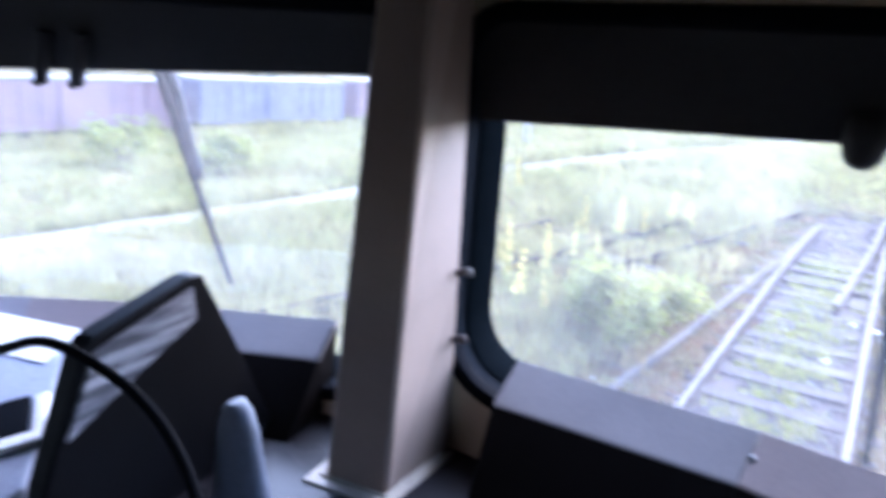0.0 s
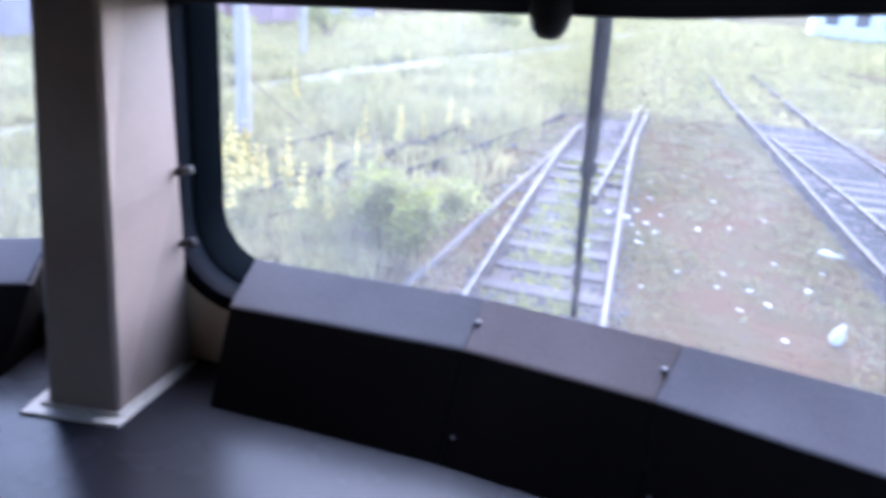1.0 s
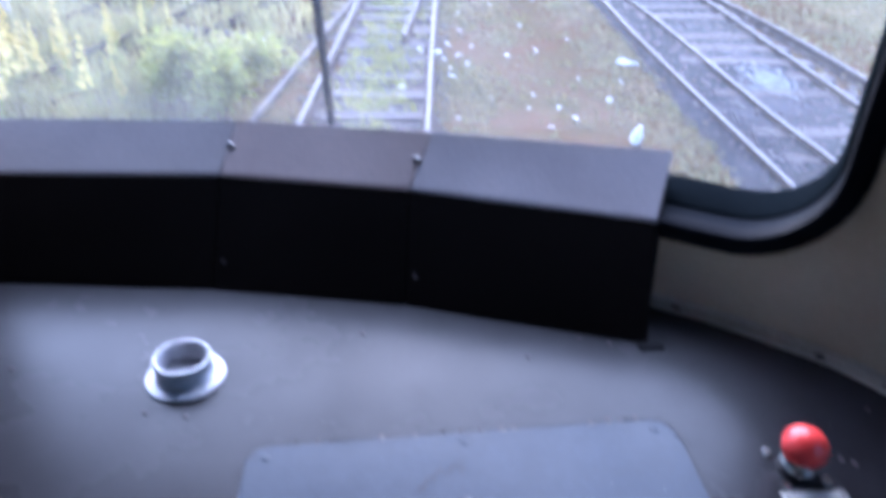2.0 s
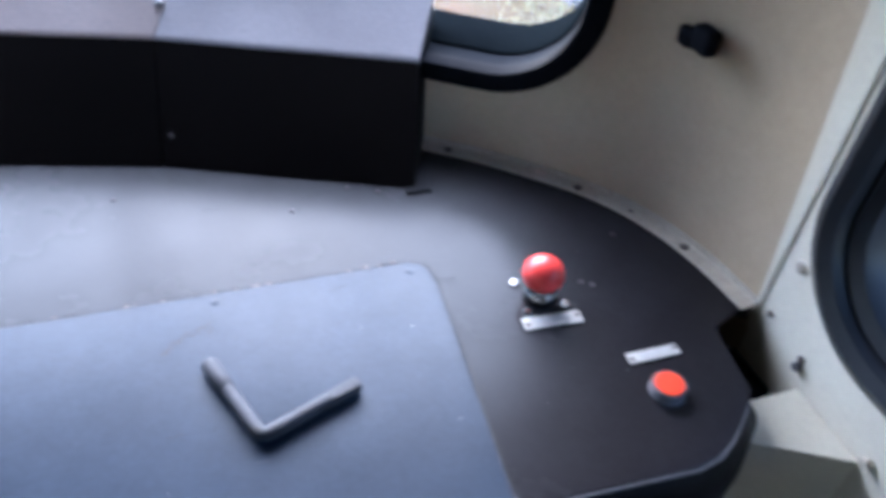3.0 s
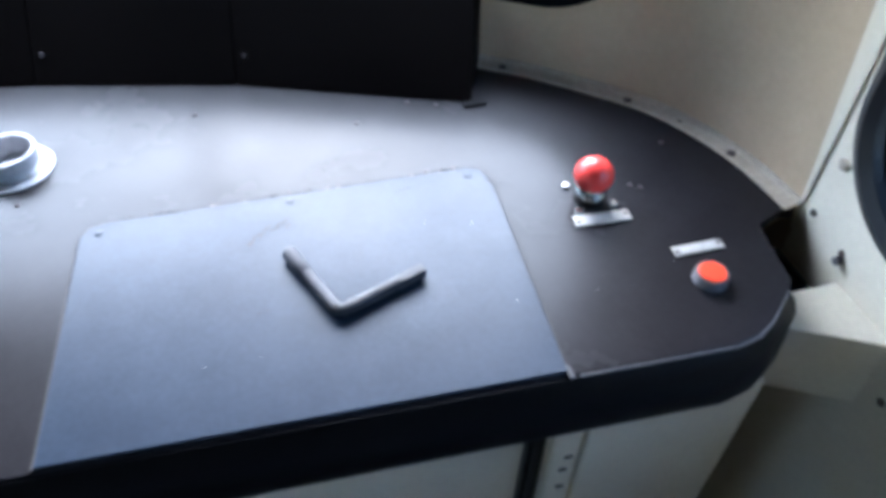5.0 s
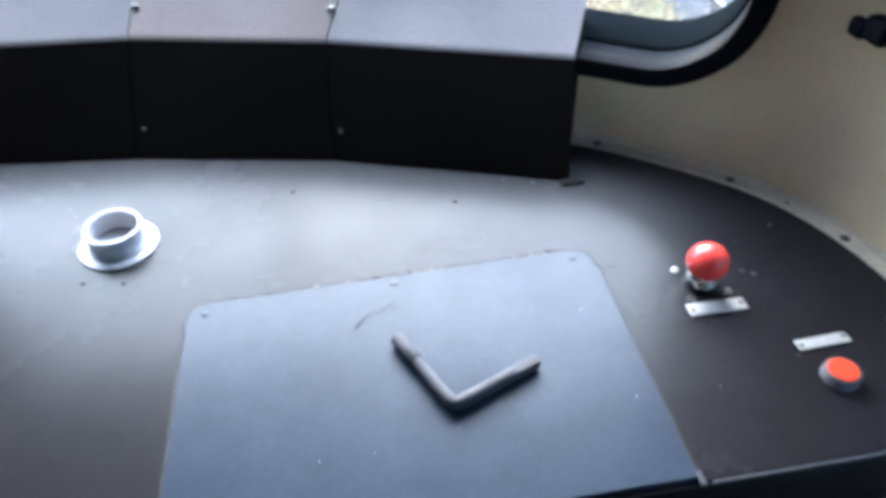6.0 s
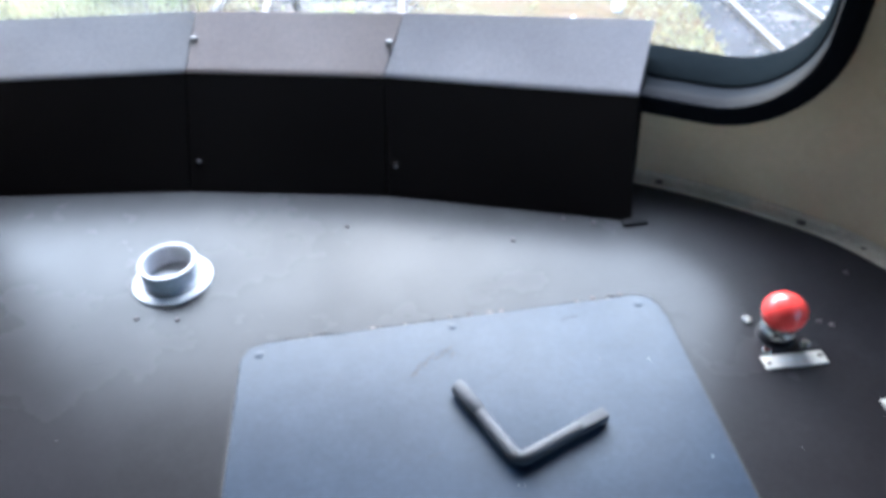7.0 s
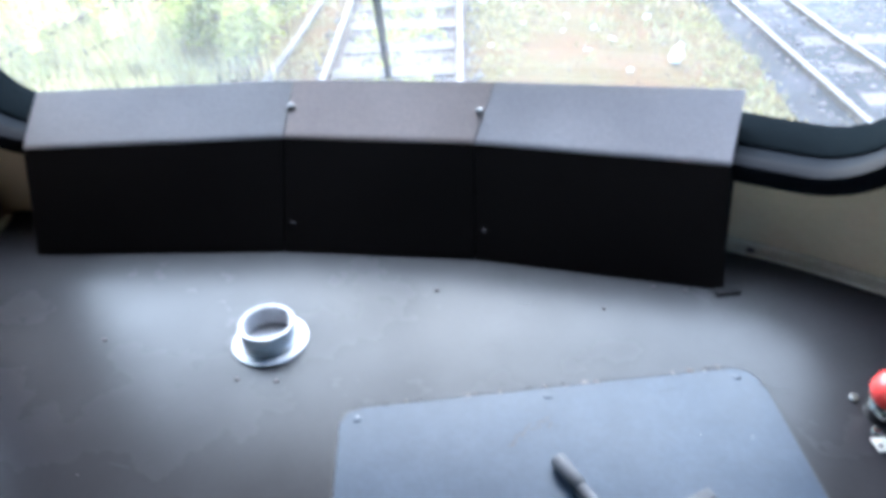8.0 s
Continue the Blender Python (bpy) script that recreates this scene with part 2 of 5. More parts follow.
# ---------------------------------------------------------------- helpers for building
CAB = Matrix.Translation((-0.126, 1.477, 1.78)) @ Matrix.Rotation(radians(8.06), 4, "Z")   # cab frame: u right, v ahead, w up from the desk top
FLOOR_W, CEIL_W, BACK_V, SIDE_U = -0.92, 0.92, -1.95, 1.338


WORLD_OF = {}


def thing(name, label, category, at=None, group="", kind=""):
    ob = new(name)
    ob.empty_display_size = 0.05
    WORLD_OF[ob.name] = at.copy() if at is not None else Matrix()
    ob.matrix_world = WORLD_OF[ob.name]
    return tagged(ob, label, category, group, kind)


def part(name, bm, material, parent, label="", m=None, smooth=False):
    """Links a bmesh, given in world metres (after m), as one mesh under its parent."""
    if m is not None:
        bm.transform(m)
    bmesh.ops.recalc_face_normals(bm, faces=bm.faces)
    me = bpy.data.meshes.new(name)
    if smooth:
        for f in bm.faces:
            f.smooth = True
    ob = new(name, me)
    me.materials.append(material)
    if parent is not None:
        WORLD_OF[ob.name] = WORLD_OF[parent.name]
        bm.transform(WORLD_OF[ob.name].inverted())
        ob.parent = parent
    else:
        WORLD_OF[ob.name] = Matrix()
    bm.to_mesh(me)
    bm.free()
    if smooth:
        me.set_sharp_from_angle(angle=radians(40))
    if label:
        ob["label"] = label
    return ob



def single(name, bm, material, label, category, m=None, group="", kind="", smooth=False):
    return tagged(part(name, bm, material, None, "", m, smooth), label, category, group, kind)


def add_box(bm, c, s, bevel=0.0, rot=None, seg=2):
    r = bmesh.ops.create_cube(bm, size=1.0)
    vs = r["verts"]
    bmesh.ops.scale(bm, vec=s, verts=vs)
    if bevel:
        es = list({e for v in vs for e in v.link_edges})
        out = bmesh.ops.bevel(bm, geom=es, offset=bevel, segments=seg, affect="EDGES", profile=0.5)
        vs = list({v for f in out["faces"] for v in f.verts} | {v for v in vs if v.is_valid})
    if rot is not None:
        bmesh.ops.transform(bm, matrix=rot, verts=vs)
    bmesh.ops.translate(bm, vec=c, verts=vs)
    return vs


def box(c, s, bevel=0.0, rot=None, seg=2):
    bm = bmesh.new()
    add_box(bm, c, s, bevel, rot, seg)
    return bm


def add_lathe(bm, profile, n=28, c=(0, 0, 0)):
    """Turns (radius, height) pairs round the z axis at c."""
    rings = []
    for r, h in profile:
        if r < 1e-6:
            rings.append([bm.verts.new((c[0], c[1], c[2] + h))])
        else:
            rings.append([bm.verts.new((c[0] + r * math.cos(2 * math.pi * i / n), c[1] + r * math.sin(2 * math.pi * i / n), c[2] + h)) for i in range(n)])
    for a, b in zip(rings, rings[1:]):
        for i in range(n):
            j = (i + 1) % n
            if len(a) == 1 and len(b) == 1:
                continue
            if len(a) == 1:
                bm.faces.new((a[0], b[i], b[j]))
            elif len(b) == 1:
                bm.faces.new((a[i], b[0], a[j]))
            else:
                bm.faces.new((a[i], b[i], b[j], a[j]))
    return bm


def lathe(profile, n=28, c=(0, 0, 0)):
    return add_lathe(bmesh.new(), profile, n, c)


def add_tube(bm, pts, r, n=12, caps=True):
    """A round bar along points; r may be one radius or one per point."""
    pts = [Vector(p) for p in pts]
    rs = r if isinstance(r, (list, tuple)) else [r] * len(pts)
    ref = Vector((0.13, 0.31, 0.94))
    rings = []
    for i, p in enumerate(pts):
        d = (pts[min(i + 1, len(pts) - 1)] - pts[max(i - 1, 0)]).normalized()
        a = d.cross(ref).normalized()
        b = d.cross(a).normalized()
        rings.append([bm.verts.new(p + rs[i] * (math.cos(2 * math.pi * k / n) * a + math.sin(2 * math.pi * k / n) * b)) for k in range(n)])
    for a, b in zip(rings, rings[1:]):
        for k in range(n):
            bm.faces.new((a[k], a[(k + 1) % n], b[(k + 1) % n], b[k]))
    if caps:
        bm.faces.new(list(reversed(rings[0])))
        bm.faces.new(rings[-1])
    return bm


def tube(pts, r, n=12, caps=True):
    return add_tube(bmesh.new(), pts, r, n, caps)


def prism(outline, z0, z1, bevel=0.0, seg=2):
    """A plate with the given outline, from z0 to z1."""
    bm = bmesh.new()
    lo = [bm.verts.new((x, y, z0)) for x, y in outline]
    hi = [bm.verts.new((x, y, z1)) for x, y in outline]
    bm.faces.new(list(reversed(lo)))
    top = bm.faces.new(hi)
    n = len(outline)
    for i in range(n):
        bm.faces.new((lo[i], lo[(i + 1) % n], hi[(i + 1) % n], hi[i]))
    if bevel:
        bmesh.ops.bevel(bm, geom=list(top.edges), offset=bevel, segments=seg, affect="EDGES", profile=0.5)
    return bm


def smooth_curve(pts, n):
    """A dense curve through points."""
    P = [Vector(p) for p in pts]
    P = [2 * P[0] - P[1]] + P + [2 * P[-1] - P[-2]]
    out = []
    for i in range(1, len(P) - 2):
        a, b, c, d = P[i - 1:i + 3]
        for k in range(n):
            t = k / n
            out.append(0.5 * ((2 * b) + (c - a) * t + (2 * a - 5 * b + 4 * c - d) * t * t + (3 * b - a - 3 * c + d) * t ** 3))
    out.append(P[-2])
    return out


def screw(name, parent, at, r=0.006, h=0.0025, material=None, m=None, slot=True):
    """A round-headed screw standing at a pose, as a part."""
    bm = lathe([(r, 0), (r * 0.96, h * 0.5), (r * 0.7, h * 0.9), (0, h)], 12)
    if slot:
        add_box(bm, (0, 0, h * 0.92), (r * 1.5, r * 0.22, h * 0.3))
    bm.transform(at)
    return part(name, bm, material or M_SCREW, parent, "", m, True)


# ---------------------------------------------------------------- the cab shell
WALL_LINE = smooth_curve([(0, 0.215), (0.1, 0.203), (0.3, 0.175), (0.53, 0.125), (0.8, 0.068), (1.0, -0.006), (1.09, -0.067), (1.145, -0.106), (1.206, -0.160), (1.267, -0.224), (1.307, -0.296), (1.329, -0.370), (1.3378, -0.4455)], 8)
ARC = [0.0]
for a, b in zip(WALL_LINE, WALL_LINE[1:]):
    ARC.append(ARC[-1] + (b - a).length)
FRONT_LEN = ARC[-1]


def on_front(s, w, off=0.0, side=1):
    """A point of the curved front wall: s along it from the middle, w up, off outwards; side -1 mirrors it."""
    i = max(0, min(len(ARC) - 2, int(np.searchsorted(ARC, s)) - 1))
    a, b = WALL_LINE[i], WALL_LINE[i + 1]
    t = (s - ARC[i]) / (ARC[i + 1] - ARC[i])
    p = a + (b - a) * t
    lo, hi = WALL_LINE[max(i - 2, 0)], WALL_LINE[min(i + 3, len(WALL_LINE) - 1)]
    d = (hi - lo).normalized()
    nrm = Vector((-d.y, d.x))
    if nrm.y < 0 and nrm.x < 0:
        nrm = -nrm
    p = p + nrm * off
    return Vector((side * p.x, p.y, w))


def on_side(s, w, off=0.0, side=1):
    """A point of the side wall: s backwards from its front edge."""
    return Vector((side * (SIDE_U + off), -0.4455 - s, w))


def arc_at(u):
    us = [p.x for p in WALL_LINE]
    return float(np.interp(u, us, ARC))


def rounded(s0, s1, w0, w1, r, n=300, extra=()):
    """A rounded rectangle as points seen from its middle at even angles, with chosen angles besides."""
    cx, cy = (s0 + s1) / 2, (w0 + w1) / 2
    hx, hy = (s1 - s0) / 2, (w1 - w0) / 2
    r_lo, r_hi = r if isinstance(r, tuple) else (r, r)
    out = []
    for a in sorted(set([2 * math.pi * i / n for i in range(n)] + list(extra))):
        dx, dy = math.cos(a), math.sin(a)
        lo_k, hi_k = 0.0, 3.0 * (hx + hy)
        for _ in range(40):
            k = (lo_k + hi_k) / 2
            x, y = abs(k * dx), abs(k * dy)
            rr = r_hi if dy > 0 else r_lo
            inside = x <= hx and y <= hy and not (x > hx - rr and y > hy - rr and (x - hx + rr) ** 2 + (y - hy + rr) ** 2 > rr * rr)
            if inside:
                lo_k = k
            else:
                hi_k = k
        out.append((cx + lo_k * dx, cy + lo_k * dy))
    return out


def shrink(loop, d):
    """The same loop drawn in by d."""
    n = len(loop)
    out = []
    for i in range(n):
        (x0, y0), (x1, y1) = loop[i - 1], loop[(i + 1) % n]
        tx, ty = x1 - x0, y1 - y0
        k = math.hypot(tx, ty) or 1
        out.append((loop[i][0] - ty / k * d, loop[i][1] + tx / k * d))
    return out


def wall_with_hole(fn, side, s0, s1, w0, w1, hole, thick, rings=14):
    """A wall panel that follows fn, with thickness and an opening that goes right through."""
    hx0, hx1 = min(p[0] for p in hole), max(p[0] for p in hole)
    hy0, hy1 = min(p[1] for p in hole), max(p[1] for p in hole)
    cx, cy = (hx0 + hx1) / 2, (hy0 + hy1) / 2
    bm = bmesh.new()
    layers = []
    for off, loop in ((0.0, hole), (thick, hole)):
        rows = []
        for k in range(rings + 1):
            t = (k / rings)
            row = []
            for x, y in loop:
                dx, dy = x - cx, y - cy
                tx = ((s1 if dx > 0 else s0) - cx) / dx if abs(dx) > 1e-9 else 1e9
                ty = ((w1 if dy > 0 else w0) - cy) / dy if abs(dy) > 1e-9 else 1e9
                q = min(tx, ty)
                ox, oy = cx + dx * q, cy + dy * q
                row.append(bm.verts.new(fn(x + (ox - x) * t, y + (oy - y) * t, off, side)))
            rows.append(row)
        layers.append(rows)
        n = len(loop)
        for a, b in zip(rows, rows[1:]):
            for i in range(n):
                bm.faces.new((a[i], a[(i + 1) % n], b[(i + 1) % n], b[i]))
    for k in (0, rings):
        a, b = layers[0][k], layers[1][k]
        for i in range(len(a)):
            bm.faces.new((a[i], a[(i + 1) % len(a)], b[(i + 1) % len(a)], b[i]))
    return bm


def corner_angles(s0, s1, w0, w1, hole):
    hx0, hx1 = min(p[0] for p in hole), max(p[0] for p in hole)
    hy0, hy1 = min(p[1] for p in hole), max(p[1] for p in hole)
    cx, cy = (hx0 + hx1) / 2, (hy0 + hy1) / 2
    return [math.atan2(w - cy, s - cx) % (2 * math.pi) for s in (s0, s1) for w in (w0, w1)]


def sweep_loop(fn, side, loop, profile):
    """A ring round an opening: profile gives (drawn in, outwards) pairs of its closed section."""
    bm = bmesh.new()
    rings = []
    for d, off in profile:
        rings.append([bm.verts.new(fn(x, y, off, side)) for x, y in shrink(loop, d)])
    n = len(loop)
    for j in range(len(rings)):
        a, b = rings[j], rings[(j + 1) % len(rings)]
        for i in range(n):
            bm.faces.new((a[i], a[(i + 1) % n], b[(i + 1) % n], b[i]))
    return bm


def pane(fn, side, loop, off, thick=0.005, rings=6):
    """A glass pane that fills a loop and follows the wall."""
    cx = sum(p[0] for p in loop) / len(loop)
    cy = sum(p[1] for p in loop) / len(loop)
    bm = bmesh.new()
    mid = bm.verts.new(fn(cx, cy, off, side))
    prev = None
    n = len(loop)
    for k in range(1, rings + 1):
        t = k / rings
        row = [bm.verts.new(fn(cx + (x - cx) * t, cy + (y - cy) * t, off, side)) for x, y in loop]
        for i in range(n):
            j = (i + 1) % n
            if prev is None:
                bm.faces.new((mid, row[i], row[j]))
            else:
                bm.faces.new((prev[i], row[i], row[j], prev[j]))
        prev = row
    return bm


S_L, S_R = arc_at(0.060), arc_at(1.225)
W_B, W_T = 0.117, 0.70
F_HOLE0, F_HOLE = {}, {}
for side, bottom in ((1, W_B), (-1, 0.052)):   # the driver's windscreen reaches lower
    F_HOLE0[side] = rounded(S_L, S_R, bottom, W_T, (0.116, 0.06))
    F_HOLE[side] = rounded(S_L, S_R, bottom, W_T, (0.116, 0.06), extra=corner_angles(0.0, FRONT_LEN, FLOOR_W, CEIL_W, F_HOLE0[side]))
SIDE_LEN = -0.447 - BACK_V
D_HOLE0 = rounded(0.018, 0.90, 0.040, 0.62, 0.13)
D_EXTRA = corner_angles(0.0, SIDE_LEN, FLOOR_W, CEIL_W, D_HOLE0)
D_HOLE = rounded(0.018, 0.90, 0.040, 0.62, 0.13, extra=D_EXTRA)
THICK = 0.10

for side, tag in ((1, "right"), (-1, "left")):
    single("wall_front_" + tag, wall_with_hole(on_front, side, 0.0, FRONT_LEN, FLOOR_W, CEIL_W, F_HOLE[side], THICK), M_WALL,
           "curved beige painted cab front wall with windscreen opening", "wall", CAB, kind="structure", smooth=True)
    single("wall_side_" + tag, wall_with_hole(on_side, side, 0.0, SIDE_LEN, FLOOR_W, CEIL_W, D_HOLE, 0.065), M_PANEL,
           "cream painted cab side wall with rounded window opening", "wall", CAB, kind="structure", smooth=True)

# Unseen blocks added outside the joints to stop light leaking in.
for side, tag in ((1, "right"), (-1, "left")):
    single("joint_light_block_" + tag, box((side * 1.385, -0.405, 0.0), (0.085, 0.088, CEIL_W - FLOOR_W)), M_WALL, "added unseen block that stops light leaking through the panel joint", "trim", CAB, kind="structure")
single("wall_back", box((0, BACK_V - 0.02, 0.0), (2.9, 0.04, CEIL_W - FLOOR_W), 0), M_UNSEEN, "plain near-black unseen wall behind the desk, darkened to cut bounce light", "wall", CAB, kind="structure")
single("floor", box((0, -0.85, FLOOR_W - 0.03), (2.9, 2.3, 0.06), 0), M_FLOOR, "dark linoleum floor of the cab", "floor", CAB, kind="structure")
single("floor_underframe", box((0, -0.85, FLOOR_W - 0.36), (2.3, 2.2, 0.60), 0.01), M_DARK, "plain dark underframe below the cab floor", "floor", CAB, kind="structure")
roof_edge = [on_front(FRONT_LEN * abs(k) / 20, 0, 0.10, 1 if k >= 0 else -1) for k in range(20, -21, -1)]


def roof_plate():
    bm = bmesh.new()
    line = [(1.44, BACK_V - 0.04)] + [(p.x, p.y) for p in roof_edge] + [(-1.44, BACK_V - 0.04)]
    lo = [bm.verts.new((x, y, CEIL_W)) for x, y in line]
    hi = [bm.verts.new((x, y, CEIL_W + 0.06)) for x, y in line]
    bm.faces.new(list(reversed(lo)))
    bm.faces.new(hi)
    for i in range(len(line)):
        j = (i + 1) % len(line)
        bm.faces.new((lo[i], lo[j], hi[j], hi[i]))
    return bm


single("ceiling", roof_plate(), M_UNSEEN, "near-black unseen ceiling of the cab, darkened to cut bounce light", "ceiling", CAB, kind="structure")

win = 0
for side in (1, -1):
    win += 1
    w = thing("window_%d" % win, "curved windscreen with black rubber seal and rounded lower corners", "window", CAB @ Matrix.Translation(on_front((S_L + S_R) / 2, 0.4, 0, side)), kind="structure")
    part("inner_seal", sweep_loop(on_front, side, F_HOLE0[side], [(-0.024, -0.001), (-0.022, -0.008), (-0.010, -0.013), (0.002, -0.010), (0.005, 0.0), (0.005, 0.012), (-0.002, 0.012), (-0.002, 0.002)]), M_RUBBER, w, "black rubber lip round the opening", CAB, True)
    part("reveal", sweep_loop(on_front, side, F_HOLE0[side], [(0.002, 0.010), (0.008, 0.038), (0.002, 0.040), (-0.002, 0.012)]), M_REVEAL, w, "grey painted metal reveal", CAB, True)
    part("glazing_seal", sweep_loop(on_front, side, F_HOLE0[side], [(0.006, 0.038), (0.010, 0.034), (0.014, 0.042), (0.020, 0.086), (0.020, 0.100), (0.0, 0.104), (0.0, 0.045)]), M_FRAMEGREEN, w, "dark green glazing rubber", CAB, True)
    g = part("pane", pane(on_front, side, shrink(F_HOLE0[side], 0.014), 0.100), M_GLASS, w, "slightly dusty windscreen glass with an added veil of glare", CAB, True)
    g.visible_shadow = False
for side in (1, -1):
    win += 1
    w = thing("window_%d" % win, "side cab window in thick stepped black rubber", "window", CAB @ Matrix.Translation(on_side(0.43, 0.3, 0, side)), kind="structure")
    part("inner_seal", sweep_loop(on_side, side, D_HOLE0, [(-0.004, -0.002), (-0.002, -0.012), (0.010, -0.018), (0.022, -0.012), (0.026, -0.002), (0.026, 0.02), (0.0, 0.02)]), M_SIDERUBBER, w, "rounded black rubber lip", CAB, True)
    part("seal_step", sweep_loop(on_side, side, D_HOLE0, [(0.024, 0.004), (0.030, -0.002), (0.042, 0.004), (0.047, 0.018), (0.046, 0.034), (0.024, 0.034)]), M_SIDERUBBER, w, "second ridge of black rubber", CAB, True)
    part("frame", sweep_loop(on_side, side, D_HOLE0, [(0.040, 0.030), (0.048, 0.026), (0.060, 0.054), (0.060, 0.064), (0.002, 0.064), (0.002, 0.036)]), M_SIDEFRAME, w, "grey metal glazing frame", CAB, True)
    g = part("pane", pane(on_side, side, shrink(D_HOLE0, 0.05), 0.060), M_SIDEGLASS, w, "dark-tinted side window glass", CAB, True)
    g.visible_shadow = False
for side, tag in ((1, "right"), (-1, "left")):   # cream edge of the side panel lapping over the curved wall
    bm = bmesh.new()
    rows = []
    for k in range(13):
        wv = -0.03 + 0.93 * k / 12
        wide = 0.002 + 0.095 * max(0.0, wv + 0.008)
        rows.append([bm.verts.new(on_front(FRONT_LEN - wide * t, wv, off, side)) for t, off in ((0.0, -0.0005), (0.0, -0.0025), (0.5, -0.0025), (1.0, -0.0025), (1.0, -0.0003))])
    for a, b in zip(rows, rows[1:]):
        for j in range(5):
            bm.faces.new((a[j], a[(j + 1) % 5], b[(j + 1) % 5], b[j]))
    bm.faces.new(rows[0])
    bm.faces.new(list(reversed(rows[-1])))
    single("trim_" + tag, bm, M_PANEL, "cream edge flange of the side panel lapped over the wall", "trim", CAB, kind="structure")

# ---------------------------------------------------------------- the driving desk
def wall_v(u, inset=0.004):
    p = on_front(arc_at(abs(u)), 0, -inset)
    return p.y


def front_edge(u):
    return -0.525 - 0.06 * max(u, 0.0)


desk = thing("driving_desk", "long dark laminate driving desk with rounded black front edge", "desk", CAB @ Matrix.Translation((0.3, -0.3, FLOOR_W)))
outline = [(-1.24, front_edge(0)), (0, front_edge(0)), (1.165, front_edge(1.165)), (1.19, -0.590), (1.212, -0.578), (1.25, -0.548), (1.262, -0.535), (1.272, -0.455), (1.322, -0.436)]
back = []
for i in range(41):
    s = FRONT_LEN - 0.004 - (2 * FRONT_LEN - 0.008) * i / 40
    p = on_front(abs(s), 0, -0.003, 1 if s >= 0 else -1)
    back.append((p.x, p.y))
outline += back + [(-1.272, -0.455), (-1.262, -0.535)]
part("desk_top", prism(outline, -0.022, 0.0, 0.003, 2), M_DESK, desk, "dark brown-black satin laminate top", CAB)

# rounded black front apron
bm = bmesh.new()
apron_u = [-1.24 + i * 0.05 for i in range(47)] + [1.13, 1.165]
path = [(u, front_edge(u), 0.0, -1.0) for u in apron_u] + [(1.19, -0.590, 0.3, -0.95), (1.212, -0.578, 0.6, -0.8), (1.25, -0.548, 0.72, -0.7)]
section = [(0.002, -0.002), (0.009, -0.010), (0.015, -0.024), (0.018, -0.045), (0.016, -0.070), (0.010, -0.085), (0.0, -0.091), (-0.02, -0.091), (-0.02, -0.002)]
rings = []
for u, v, nx, ny in path:
    rings.append([bm.verts.new((u + d * nx, v + d * ny, w)) for d, w in section])
for a, b in zip(rings, rings[1:]):
    for i in range(len(section)):
        j = (i + 1) % len(section)
        bm.faces.new((a[i], a[j], b[j], b[i]))
bm.faces.new(rings[0])
bm.faces.new(list(reversed(rings[-1])))
part("front_apron", bm, M_BLACK, desk, "black rounded front edge", CAB, True)
# thin worn trim where the top meets the apron
part("edge_trim", tube([(u + 0.001 * nx, v + 0.001 * ny, -0.001) for u, v, nx, ny in path if u > 0.98], 0.0016, 8), M_HANDLE, desk, "thin worn metal edge trim", CAB, True)

HATCH = [(0.556, front_edge(0.56) + 0.004), (1.000, front_edge(1.0) + 0.004), (1.016, -0.325), (1.0145, -0.306), (1.009, -0.294), (0.996, -0.287), (0.60, -0.277), (0.585, -0.281), (0.576, -0.295)]
cx, cy = 0.785, -0.43
part("hatch_joint", prism([(cx + (x - cx) * 1.012, cy + (y - cy) * (1.018 if y > cy else 1.0)) for x, y in HATCH], -0.01, 0.0008), M_SEAM, desk, "dark joint round the hatch", CAB)
hatch = part("hatch_panel", prism(HATCH, -0.008, 0.0026, 0.0012, 2), M_HATCH, desk, "blue-grey sheened hatch panel, scuffed and dusty", CAB)
for x, y in ((0.595, -0.292), (0.793, -0.2935), (0.994, -0.301)):
    screw("screw", hatch, Matrix.Translation((x, y, 0.0026)), 0.0048, 0.0008, M_HATCH, CAB)
rng = random.Random(4)
for i in range(22):   # chipped paint along the rear joint
    t = rng.random() ** 0.7
    x = 0.60 + 0.40 * t
    y = -0.275 - 0.0105 * t + rng.uniform(-0.001, 0.003)
    part("chip", lathe([(0, 0.0006), (rng.uniform(0.0012, 0.004), 0.0004), (0, 0.0018)], 6, (x, y, 0.0004)), M_WEAR if rng.random() < 0.7 else M_SEAM, desk, "", CAB)
part("joint_clip", box((1.0015, front_edge(1.0) + 0.003, 0.001), (0.005, 0.014, 0.004), 0.0012), M_HANDLE, desk, "small bent metal clip", CAB)
for x, y in ((0.465, -0.212), (0.508, -0.222), (0.892, -0.168), (0.963, -0.140), (0.997, -0.155), (0.30, -0.12), (0.70, -0.10), (1.178, -0.369), (1.168, -0.362), (1.24, -0.30)):
    screw("rivet", desk, Matrix.Translation((x, y, 0.0)), 0.0028, 0.0016, M_DSCREW, CAB, False)

# smears and specks on the worn laminate
rng = random.Random(9)
for k in range(34):
    x, y = rng.uniform(0.2, 1.2), rng.uniform(-0.50, -0.18)
    h = 0.0028 if 0.60 < x < 1.0 and y < -0.30 else 0.0002
    part("speck", lathe([(0, 0), (rng.uniform(0.0004, 0.0009), 0.0001), (0, 0.0006)], 5, (x, y, h)), M_DUST if k % 2 else M_SEAM, desk, "", CAB)

